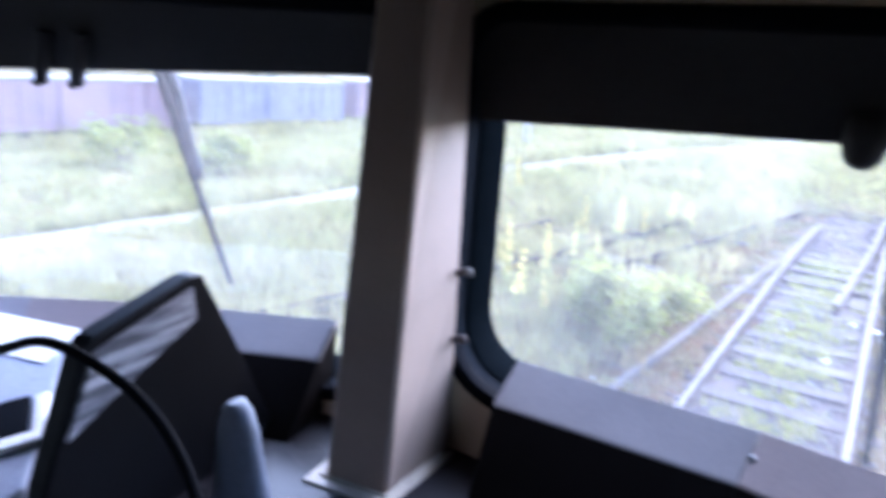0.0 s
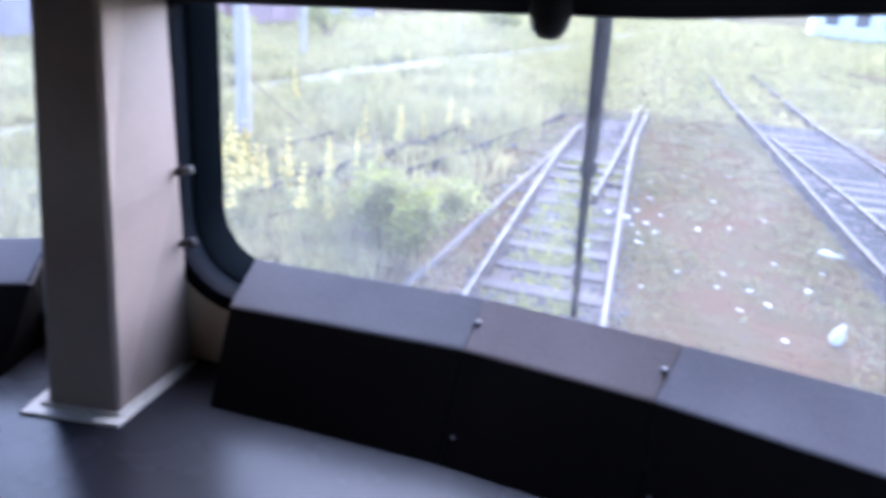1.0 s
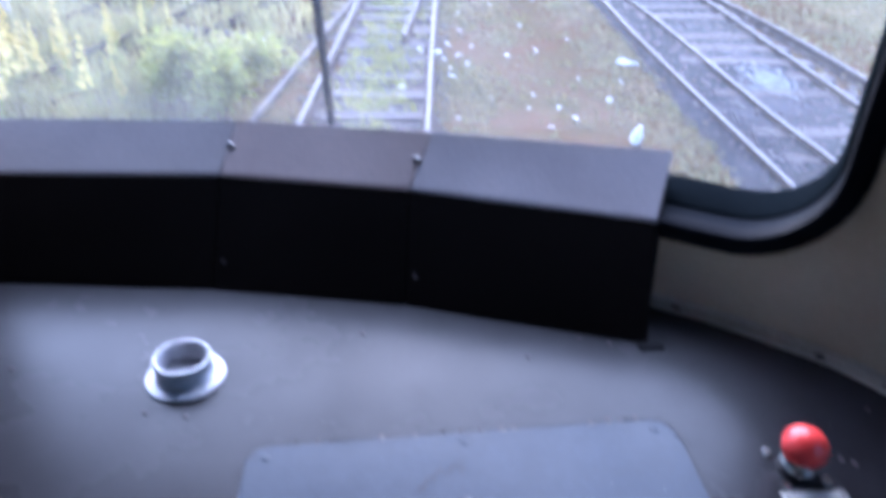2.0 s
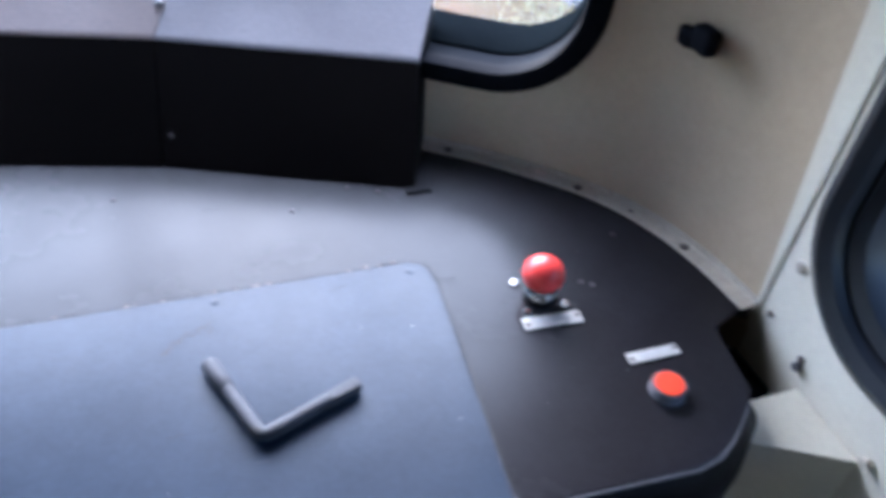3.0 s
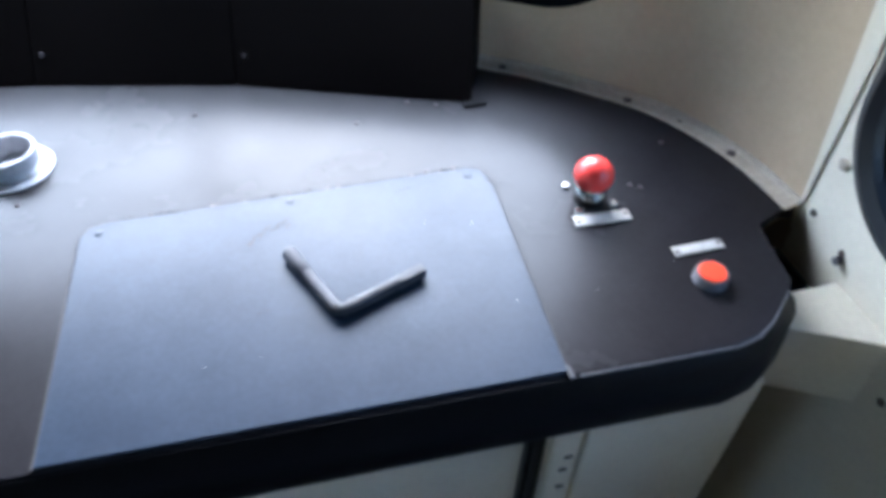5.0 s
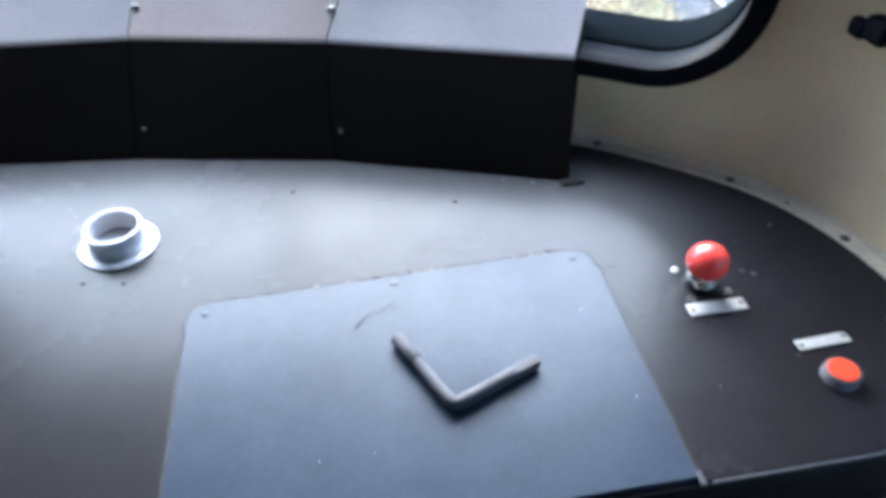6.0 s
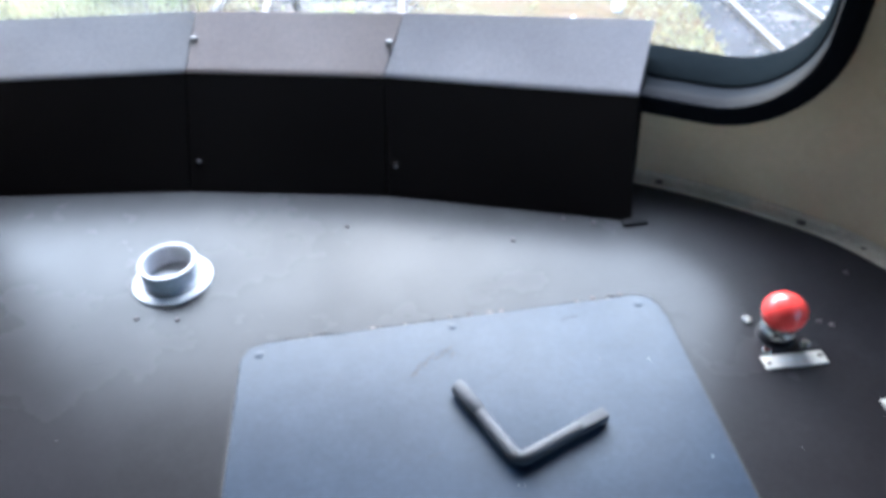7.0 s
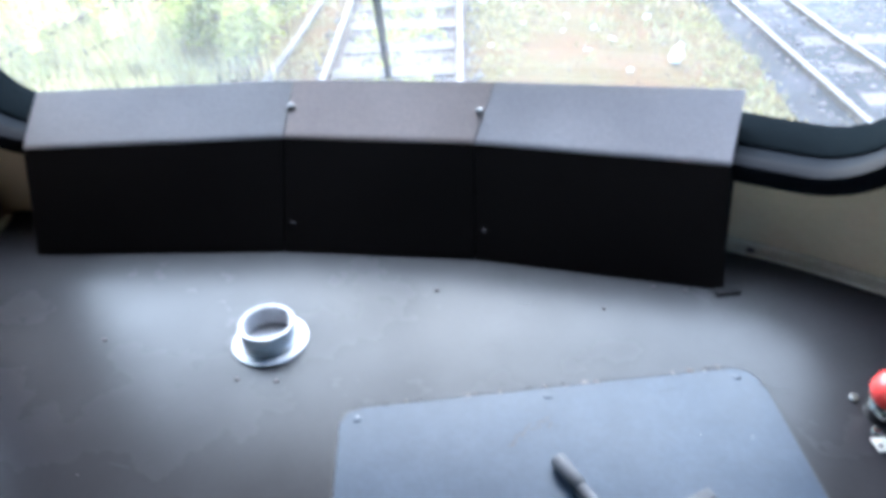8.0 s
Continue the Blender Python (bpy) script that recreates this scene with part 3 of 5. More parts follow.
rng = random.Random(14)
for k in range(9):
    t = k / 8
    x, y, n = 0.742 + 0.044 * t + rng.gauss(0, 0.002), -0.350 + 0.030 * t + rng.gauss(0, 0.003), rng.uniform(0.006, 0.014)
    part("smear", box((x, y, 0.0027), (n, 0.0022, 0.0003), 0, Matrix.Rotation(0.55 + rng.gauss(0, 0.25), 4, "Z")), M_SMEAR, desk, "", CAB)
for k in range(12):   # hairline scratches
    x, y, a, n = rng.uniform(0.25, 1.22), rng.uniform(-0.52, -0.12), rng.uniform(-0.5, 0.9), rng.uniform(0.008, 0.035)
    h = 0.0028 if 0.56 < x < 1.03 and y < -0.27 else 0.0002
    part("scratch", box((x, y, h), (n, 0.0005, 0.0003), 0, Matrix.Rotation(a, 4, "Z")), M_SMEAR, desk, "", CAB)

# cabinet front below
part("front_panel", box((0.508, -0.545, -0.505), (0.956, 0.03, 0.83), 0.003), M_PANEL, desk, "cream painted front panel", CAB)
part("front_panel", box((1.1335, -0.575, -0.505), (0.197, 0.03, 0.83), 0.003), M_PANEL, desk, "cream painted front panel", CAB)
part("front_panel", box((-0.62, -0.52, -0.50), (1.22, 0.03, 0.83), 0.003), M_PANEL, desk, "cream painted front panel", CAB)
part("side_panel", box((1.225, -0.395, -0.505), (0.012, 0.33, 0.83), 0.003), M_PANEL, desk, "cream painted end panel", CAB)
part("panel_gap", box((0.993, -0.558, -0.505), (0.012, 0.03, 0.83)), M_SEAM, desk, "dark gap between the panels", CAB)
post = part("hinge_post", box((1.0165, -0.572, -0.505), (0.033, 0.03, 0.82), 0.004), M_PANEL, desk, "dull metal hinge post", CAB)
# Small dark blocks stand for the shaded holes in the post.
for u, w in ((1.020, -0.150), (1.017, -0.176), (1.019, -0.215), (1.018, -0.262)):
    part("post_hole_mark", box((u, -0.5875, w), (0.010, 0.003, 0.004), 0.001), M_DSCREW, desk, "", CAB)
part("panel_lip", tube([(0.984, -0.5605, -0.12), (0.984, -0.5605, -0.9)], 0.0025, 8), M_STEEL, desk, "thin rolled panel lip", CAB, True)
part("finger_slot", box((0.785, -0.5615, -0.212), (0.10, 0.006, 0.026), 0.0025), M_SEAM, desk, "dark finger slot in the panel", CAB)

# beige angle strip along the wall
strip = thing("angle_strip", "worn beige metal angle strip screwed along desk and wall", "trim", CAB @ Matrix.Translation((1.24, -0.25, 0)))
for side in (1,):
    bm = bmesh.new()
    rings = []
    s_a, s_b = arc_at(1.085), FRONT_LEN - 0.002
    prof = [(-0.023, 0.0005), (-0.023, 0.003), (-0.006, 0.0035), (-0.004, 0.005), (-0.0035, 0.009), (-0.001, 0.009), (-0.001, 0.0005)]
    for i in range(31):
        s = s_a + (s_b - s_a) * i / 30
        rings.append([bm.verts.new(on_front(s, w, off)) for off, w in prof])
    for a, b in zip(rings, rings[1:]):
        for i in range(len(prof)):
            j = (i + 1) % len(prof)
            bm.faces.new((a[i], a[j], b[j], b[i]))
    bm.faces.new(rings[0])
    bm.faces.new(list(reversed(rings[-1])))
    part("angle", bm, M_STRIP, strip, "", CAB)
for u in (1.112, 1.246, 1.321):
    s = arc_at(u) + 0.004
    p = on_front(s, 0.003, -0.014)
    screw("screw", strip, Matrix.Translation(p), 0.0058, 0.0022, M_DSCREW, CAB)
p = on_front(arc_at(1.292), 0.003, -0.012)
screw("screw", strip, Matrix.Translation(p), 0.003, 0.001, M_DSCREW, CAB, False)

# ---------------------------------------------------------------- sill covers under the windscreens
BOX_BOT = [(0.162, 0.075), (0.505, 0.018), (0.757, -0.047), (1.043, -0.163)]
BOX_TOP = [(0.160, 0.160), (0.520, 0.117), (0.772, 0.046), (1.069, -0.074)]
BOX_BACK = [(0.172, 0.234), (0.540, 0.184), (0.810, 0.106), (1.112, 0.001)]
BACK_W = [0.172, 0.1745, 0.178, 0.182]
for side in (1, -1):
    cover = thing("sill_cover", "dark brown folded sill cover in three screwed sections below the windscreen", "sill cover", CAB @ Matrix.Translation((side * 0.6, 0.08, 0)), group="sill covers")
    for i in range(3):
        # shade painted into the front board, window light into the top board
        for name, mtl, pick in (("front_board", M_SILLSHADE, 0), ("top_board", M_SILLTOPLIT, 1)):
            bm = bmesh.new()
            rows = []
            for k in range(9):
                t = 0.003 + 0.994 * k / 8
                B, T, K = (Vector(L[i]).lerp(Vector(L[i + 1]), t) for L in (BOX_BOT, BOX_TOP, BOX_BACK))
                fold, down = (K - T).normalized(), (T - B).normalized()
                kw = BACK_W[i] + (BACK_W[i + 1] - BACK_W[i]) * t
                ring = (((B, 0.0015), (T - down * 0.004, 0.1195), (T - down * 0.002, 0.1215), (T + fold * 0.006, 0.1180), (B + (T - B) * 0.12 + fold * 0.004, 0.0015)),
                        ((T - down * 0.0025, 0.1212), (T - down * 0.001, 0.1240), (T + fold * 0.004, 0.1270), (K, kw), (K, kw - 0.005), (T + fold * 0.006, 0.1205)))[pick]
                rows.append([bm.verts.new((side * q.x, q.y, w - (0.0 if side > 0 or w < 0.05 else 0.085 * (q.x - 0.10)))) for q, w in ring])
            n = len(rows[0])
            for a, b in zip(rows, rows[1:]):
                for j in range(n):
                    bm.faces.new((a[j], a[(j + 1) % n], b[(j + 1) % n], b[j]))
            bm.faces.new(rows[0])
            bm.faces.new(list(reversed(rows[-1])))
            part(name, bm, mtl[i] if pick else mtl, cover, ("grey-brown", "reddish brown", "slate brown")[i] + " top board with window light in its colour" if pick else "front board with shade put into its colour", CAB, True)
    # closed ends
    for L_i, du in ((3, -0.002), (0, 0.002)):
        bm = bmesh.new()
        pts = [(BOX_BOT[L_i], 0.001), (BOX_TOP[L_i], 0.124), (BOX_BACK[L_i], BACK_W[L_i] - 0.005), ((BOX_BACK[L_i][0], BOX_BACK[L_i][1] - 0.01), 0.001)]
        v1 = [bm.verts.new((side * (q[0] + du), q[1] + 0.003, w)) for q, w in pts]
        v2 = [bm.verts.new((side * (q[0] + du * 3), q[1] + 0.003, w)) for q, w in pts]
        bm.faces.new(v1)
        bm.faces.new(list(reversed(v2)))
        for j in range(4):
            bm.faces.new((v1[j], v1[(j + 1) % 4], v2[(j + 1) % 4], v2[j]))
        part("end_plate", bm, M_SILLSHADE, cover, "", CAB)
    for i in (1, 2):
        T, K, B = Vector(BOX_TOP[i]), Vector(BOX_BACK[i]), Vector(BOX_BOT[i])
        q = T + (K - T) * 0.50 + Vector((0.004, 0)) * (1 if i == 1 else -1.5)
        rise = BACK_W[i] - 0.127
        tilt = math.atan2(rise, (K - T).length)
        rot = Matrix.Rotation(math.atan2((K - T).y, (K - T).x) - math.pi / 2, 4, "Z") @ Matrix.Rotation(tilt, 4, "X")
        screw("screw", cover, Matrix.Translation((side * q.x, q.y, 0.1265 + rise * 0.50)) @ rot, 0.0052, 0.0028, M_SCREW, CAB)
        q = B + (T - B) * 0.25
        rot = Matrix.Rotation(math.radians(55), 4, "X")
        screw("screw", cover, Matrix.Translation((side * (q.x + 0.012), q.y - 0.004, 0.031)) @ rot, 0.0035, 0.002, M_DSCREW, CAB)
    part("foot_tab", box((side * 1.045, -0.166, 0.002), (0.03, 0.012, 0.004), 0.001), M_BLACK, cover, "", CAB)
    if side == -1:
        part("label_plate", box((-0.280, 0.090, 0.066), (0.06, 0.0015, 0.010), 0, Matrix.Rotation(radians(-32), 4, "X") @ Matrix.Rotation(radians(8), 4, "Z")), M_PLATE, cover, "small white label plate", CAB)

# ---------------------------------------------------------------- centre pillar
pillar = thing("centre_pillar", "beige painted box pillar between the windscreens, standing on a flanged foot", "pillar", CAB @ Matrix.Translation((0, 0.1, 0)))
bm = bmesh.new()
LEAN = 0.075
loops = []
for w, wid, y0 in ((0.0, 0.054, 0.022), (0.3, 0.053, 0.020), (0.92, 0.050, 0.016)):
    du, dr = LEAN * w, 0.045 * w
    loops.append([bm.verts.new((x + (dr if x > 0 else du), y, w)) for x, y in ((-wid - 0.004, 0.19), (-wid, y0 + 0.006), (-wid + 0.006, y0), (wid - 0.006, y0), (wid, y0 + 0.006), (0.080 - 0.02 * w - dr, 0.19))])
for a, b in zip(loops, loops[1:]):
    for i in range(6):
        bm.faces.new((a[i], a[(i + 1) % 6], b[(i + 1) % 6], b[i]))
bm.faces.new(loops[0])
bm.faces.new(list(reversed(loops[-1])))
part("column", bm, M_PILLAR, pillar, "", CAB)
bm = prism([(-0.076, 0.19), (-0.076, -0.004), (0.068, -0.004), (0.09, 0.17), (0.09, 0.19)], 0.0, 0.0045, 0.0012)
part("foot_flange", bm, M_STRIP, pillar, "chipped pale foot flange", CAB)
part("weld_bead", tube([(-0.060, 0.17, 0.006), (-0.056, 0.018, 0.006), (0.056, 0.018, 0.006), (0.076, 0.17, 0.006)], 0.004, 8), M_STRIP, pillar, "", CAB, True)
for w in (0.315, 0.203):   # little catches at the frame
    c = thing("window_catch", "small dark steel catch pin beside the windscreen seal", "catch", CAB @ Matrix.Translation((0.07, 0.19, w)), group="catches")
    part("stem", tube([(0.062, 0.196, w - 0.004), (0.072, 0.186, w), (0.086, 0.186, w + 0.003)], 0.0055, 10), M_DSCREW, c, "", CAB, True)
    part("tip", lathe([(0, -0.007), (0.006, -0.006), (0.008, 0), (0.006, 0.006), (0, 0.007)], 10, (0.092, 0.186, w + 0.004)), M_SCREW if w > 0.3 else M_DSCREW, c, "", CAB, True)

# ---------------------------------------------------------------- sun visors over the windscreens
for side in (1, -1):
    v = thing("sun_visor", "dark sun visor folded across the top of the windscreen", "sun visor", CAB @ Matrix.Translation((side * 0.6, 0.1, 0.62)), group="sun visors")
    bm = bmesh.new()
    rows = []
    for i in range(25):
        s = 0.004 + (FRONT_LEN - 0.144) * i / 24
        dip = 0.548 + 0.050 * s + 0.06 * max(0.0, s - 0.72) if side == 1 else 0.612 - 0.055 * s
        rows.append([bm.verts.new(on_front(s, w, off, side)) for off, w in ((0.030, dip), (0.034, dip - 0.003), (0.038, dip), (-0.015, 0.93), (-0.022, 0.93))])
    for a, b in zip(rows, rows[1:]):
        for j in range(5):
            bm.faces.new((a[j], a[(j + 1) % 5], b[(j + 1) % 5], b[j]))
    bm.faces.new(rows[0])
    bm.faces.new(list(reversed(rows[-1])))
    part("visor_sheet", bm, M_DARK, v, "", CAB, True)
    p = on_front(arc_at(0.580), 0.580, 0.02, side)
    if side == 1:
        part("visor_knob", lathe([(0, -0.034), (0.012, -0.031), (0.021, -0.022), (0.0255, -0.006), (0.0255, 0.02), (0.018, 0.03), (0, 0.03)], 20, p), M_DARK, v, "rounded black knob", CAB, True)
    if side == -1:
        for u in (0.66, 0.733):
            p = on_front(arc_at(u), 0.575, 0.02, side)
            part("visor_hook", tube([p + Vector((0.02, 0, 0.06)), p + Vector((0.012, 0, 0.02)), p + Vector((0.002, 0, -0.026)), p + Vector((-0.012, 0, -0.030))], [0.016, 0.015, 0.013, 0.009], 12), M_DARK, v, "", CAB, True)

# ---------------------------------------------------------------- wipers outside the glass
def wiper(u_top, w_top, u_bot, w_bot, group="wipers"):
    k = 1 if u_top > 0 else -1
    def at(u, w, off):
        return on_front(arc_at(abs(u)), w, off, k)
    o = thing("windscreen_wiper", "black windscreen wiper standing across the outside of the glass", "wiper", CAB @ Matrix.Translation(at(u_top, w_top, 0.13)), group=group)
    mid_u, mid_w = u_top + (u_bot - u_top) * 0.58, w_top + (w_bot - w_top) * 0.58
    part("arm", tube([at(u_top, w_top, 0.15), at((u_top + mid_u) / 2, (w_top + mid_w) / 2, 0.155), at(mid_u, mid_w, 0.14)], [0.013, 0.012, 0.009], 10), M_WIPER, o, "", CAB, True)
    part("blade", tube([at(u_top + (u_bot - u_top) * t, w_top + (w_bot - w_top) * t, 0.118) for t in (0.12, 0.4, 0.7, 1.0)], [0.006, 0.008, 0.0065, 0.005], 8), M_RUBBER, o, "rubber blade", CAB, True)
    part("clip", lathe([(0.010, -0.012), (0.013, 0), (0.010, 0.012), (0, 0.012)], 10, at(mid_u, mid_w, 0.132)), M_WIPER, o, "", CAB, True)
    return o


wiper(0.622, 0.68, 0.650, 0.150)
wiper(-0.60, 0.68, -0.415, 0.175)

# ---------------------------------------------------------------- controls on the assistant's side
cup = thing("pipe_socket", "round galvanised metal socket with a wide flange on the desk", "socket", CAB @ Matrix.Translation((0.498, -0.160, 0)))
bm = lathe([(0.0, 0.0), (0.0430, 0.0), (0.0440, 0.0015), (0.0430, 0.003), (0.033, 0.0035)], 40, (0.498, -0.156, 0.0))
part("flange", bm, M_ALU, cup, "thin round flange", CAB, True)
bm = lathe([(0.034, 0.003), (0.0305, 0.006), (0.0296, 0.013), (0.0304, 0.0155), (0.0318, 0.0175), (0.0320, 0.0230), (0.0308, 0.0260), (0.0286, 0.0260), (0.0272, 0.0238), (0.0270, 0.0210), (0.0290, 0.0208)], 40, (0.497, -0.152, 0.0))
part("collar", bm, M_ALU, cup, "bright turned collar, hollow inside", CAB, True)

part("bore", lathe([(0.0271, 0.0215), (0.0268, 0.0010), (0.0, 0.0010)], 40, (0.497, -0.152, 0.0)), M_BORE, cup, "dull grey bore", CAB, True)

knob = thing("emergency_knob", "glossy red ball-shaped emergency knob on a metal stem", "knob", CAB @ Matrix.Translation((1.115, -0.369, 0)))
# Black disc paints the round shadow at the knob's foot.
part("flange", lathe([(0.0, 0.0), (0.0190, 0.0), (0.0190, 0.0014), (0.0178, 0.0022), (0, 0.0022)], 32, (1.115, -0.369, 0)), M_BLACK, knob, "thin black disc standing for the shadow under the knob", CAB, True)
part("stem", lathe([(0.0168, 0.002), (0.0172, 0.004), (0.0172, 0.0105), (0.0160, 0.012), (0.0150, 0.014), (0.0150, 0.019), (0, 0.019)], 32, (1.115, -0.369, 0)), M_CHROME, knob, "short chromed collar", CAB, True)
ball = [(0.012, 0.015)] + [(0.0215 * math.cos(a), 0.0325 + 0.0195 * math.sin(a)) for a in [radians(d) for d in range(-55, 90, 12)]] + [(0, 0.052)]
part("ball", lathe(ball, 36, (1.115, -0.369, 0)), M_RED, knob, "glossy red ball", CAB, True)
for x, y in ((1.096, -0.346), (1.094, -0.3885), (1.136, -0.3880), (1.139, -0.350)):
    screw("screw", knob, Matrix.Translation((x, y, 0.0)) @ Matrix.Rotation(x * 40, 4, "Z"), 0.0056, 0.004, M_CHROME, CAB)


def nameplate(c, s, ang, marks):
    o = thing("nameplate", "small blank-looking metal nameplate riveted to the desk", "nameplate", CAB @ Matrix.Translation((*c, 0)), group="nameplates")
    rot = Matrix.Rotation(radians(ang), 4, "Z")
    part("plate", box((c[0], c[1], 0.0014), (s[0], s[1], 0.0018), 0.0006, rot), M_PLATE, o, "", CAB)
    for k in (-1, 1):
        p = rot @ Vector((k * s[0] * 0.43, k * s[1] * 0.12, 0))
        part("rivet", lathe([(0.0024, 0.0), (0.002, 0.0010), (0, 0.0013)], 10, (c[0] + p.x, c[1] + p.y, 0.0024)), M_DSCREW, o, "", CAB, True)
    for k in range(marks):
        p = rot @ Vector(((k - (marks - 1) / 2) * s[0] * 0.14, 0, 0))
        part("worn_bar", box((c[0] + p.x, c[1] + p.y, 0.00245), (s[0] * 0.10, s[1] * 0.22, 0.0004), 0, rot), M_ALU, o, "", CAB)
    return o


nameplate((1.1135, -0.4055), (0.063, 0.0160), -4, 4)
nameplate((1.1915, -0.4725), (0.056, 0.0125), -1, 4)

btn = thing("push_button", "orange-red push button in a chromed ring", "push button", CAB @ Matrix.Translation((1.181, -0.515, 0)))
part("ring", lathe([(0.0176, 0.0), (0.0174, 0.003), (0.0168, 0.004), (0.0166, 0.0100), (0.0158, 0.0112), (0.0146, 0.0112), (0.0143, 0.006), (0, 0.006)], 32, (1.181, -0.515, 0)), M_STEEL, btn, "chromed ring", CAB, True)
part("cap", lathe([(0.0140, 0.005), (0.0140, 0.0112), (0.0132, 0.0124), (0, 0.0130)], 32, (1.181, -0.515, 0)), M_ORANGE, btn, "orange-red cap", CAB, True)

crank = thing("reverser_handle", "loose bent steel reverser handle lying on the hatch", "handle", CAB @ Matrix.Translation((0.815, -0.46, 0.0)))
H0 = 0.0026
p1, p2, p3 = Vector((0.781, -0.377, H0 + 0.0072)), Vector((0.816, -0.468, H0 + 0.0072)), Vector((0.906, -0.436, H0 + 0.0072))
d1, d2 = (p2 - p1).normalized(), (p3 - p2).normalized()
bend = [p2 - d1 * 0.012, p2 - d1 * 0.004 + d2 * 0.0006, p2 + d2 * 0.005 - d1 * 0.0005, p2 + d2 * 0.012]
part("bar", tube([p1 + d1 * 0.030, *bend, p3 - d2 * 0.028], 0.0064, 16), M_HANDLE, crank, "dull round steel bar", CAB, True)
part("sleeve", tube([p1, p1 + d1 * 0.002, p1 + d1 * 0.034, p1 + d1 * 0.036], [0.0066, 0.0077, 0.0077, 0.0066], 18), M_HANDLE, crank, "thicker end sleeve", CAB, True)
ang = math.atan2(d2.y, d2.x)
part("square_end", box(p3 - d2 * 0.015, (0.030, 0.0110, 0.0110), 0.0012, Matrix.Rotation(ang, 4, "Z")), M_HANDLE, crank, "square key end", CAB)
part("pin_hole", lathe([(0.0026, 0.0), (0.0026, 0.0006), (0, 0.0006)], 12, p2 + Vector((-0.002, 0.004, 0.0061))), M_SEAM, crank, "dark pin hole", CAB)

# ---------------------------------------------------------------- bracket, gap and fittings on the side wall
brk = thing("wall_bracket", "cream folded sheet bracket fixed to the side wall beside the desk", "bracket", CAB @ Matrix.Translation((1.30, -0.57, -0.035)))
part("shelf", prism([(1.225, -0.556), (1.25, -0.540), (1.275, -0.527), (1.338, -0.527), (1.338, -0.617), (1.256, -0.572)], -0.045, -0.036, 0.002), M_PANEL, brk, "", CAB)
part("skirt", prism([(1.225, -0.555), (1.256, -0.571), (1.338, -0.616), (1.338, -0.608), (1.258, -0.562), (1.228, -0.547)], -0.135, -0.0455), M_PANEL, brk, "", CAB)
part("bolt", tube([(1.338, -0.622, -0.026), (1.330, -0.622, -0.026)], 0.005, 10), M_STRIP, brk, "bolt head", CAB, True)
part("bolt", tube([(1.338, -0.518, -0.012), (1.331, -0.518, -0.012)], 0.005, 10), M_STEEL, brk, "bolt head", CAB, True)
# Dark block put into the open gap in place of its shade.
gap = thing("cable_duct", "dark block standing for the shade in the gap beside the desk end", "duct", CAB @ Matrix.Translation((1.30, -0.48, -0.1)))
part("gap_block_body", box((1.306, -0.482, -0.11), (0.056, 0.084, 0.09), 0.004), M_FRAMEGREEN, gap, "", CAB)
for v, w, r in ((-0.468, 0.078, 0.0075), (-0.516, -0.004, 0.004), (-0.462, 0.006, 0.004), (-0.64, -0.10, 0.005)):
    o = thing("wall_screw", "small painted screw in the side wall panel", "screw", CAB @ Matrix.Translation((SIDE_U, v, w)), group="wall screws")
    screw("head", o, Matrix.Translation((SIDE_U - 0.0005, v, w)) @ Matrix.Rotation(radians(-90), 4, "Y"), r, 0.003, M_STRIP if r > 0.006 else M_WEAR, CAB)
part_clip = thing("wall_clip", "ragged black rubber clip on the beige wall", "clip", CAB @ Matrix.Translation(on_front(arc_at(1.30), 0.24)))
P = on_front(arc_at(1.302), 0.232, -0.012)
part("clip_body", box(P, (0.018, 0.030, 0.026), 0.005), M_RUBBER, part_clip, "", CAB)
part("clip_tail", box(P + Vector((-0.004, 0.022, -0.006)), (0.014, 0.022, 0.020), 0.005), M_RUBBER, part_clip, "", CAB)

# ---------------------------------------------------------------- the driver's side
hood = thing("console_screen", "upright black console screen with a streaky brushed side plate, sheen painted in", "console", CAB @ Matrix.Translation((-0.22, -0.12, 0)))
side_line = [(0.105, 0.0), (0.02, 0.160), (-0.068, 0.322), (-0.090, 0.324), (-0.252, 0.288), (-0.268, 0.276), (-0.330, 0.120), (-0.345, 0.0)]
bm = bmesh.new()
near_ = [bm.verts.new((-0.207, v, w)) for v, w in side_line]
far_ = [bm.verts.new((-0.240, v, w)) for v, w in side_line]
bm.faces.new(near_)
bm.faces.new(list(reversed(far_)))
for i in range(8):
    bm.faces.new((near_[i], near_[(i + 1) % 8], far_[(i + 1) % 8], far_[i]))
bmesh.ops.bevel(bm, geom=list(bm.edges), offset=0.004, segments=2, affect="EDGES", profile=0.5)
part("housing", bm, M_BLACK, hood, "", CAB)
bm = bmesh.new()
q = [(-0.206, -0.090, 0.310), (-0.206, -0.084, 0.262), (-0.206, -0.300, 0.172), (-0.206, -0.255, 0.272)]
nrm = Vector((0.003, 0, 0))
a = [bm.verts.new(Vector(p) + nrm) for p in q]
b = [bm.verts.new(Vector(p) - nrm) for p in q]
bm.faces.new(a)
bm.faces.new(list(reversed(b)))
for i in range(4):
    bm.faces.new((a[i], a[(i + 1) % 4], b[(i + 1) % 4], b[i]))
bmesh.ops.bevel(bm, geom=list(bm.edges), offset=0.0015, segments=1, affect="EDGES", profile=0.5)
part("side_plate", bm, M_BRUSHEDSHEEN, hood, "streaky brushed plate with its sky sheen painted pale", CAB)

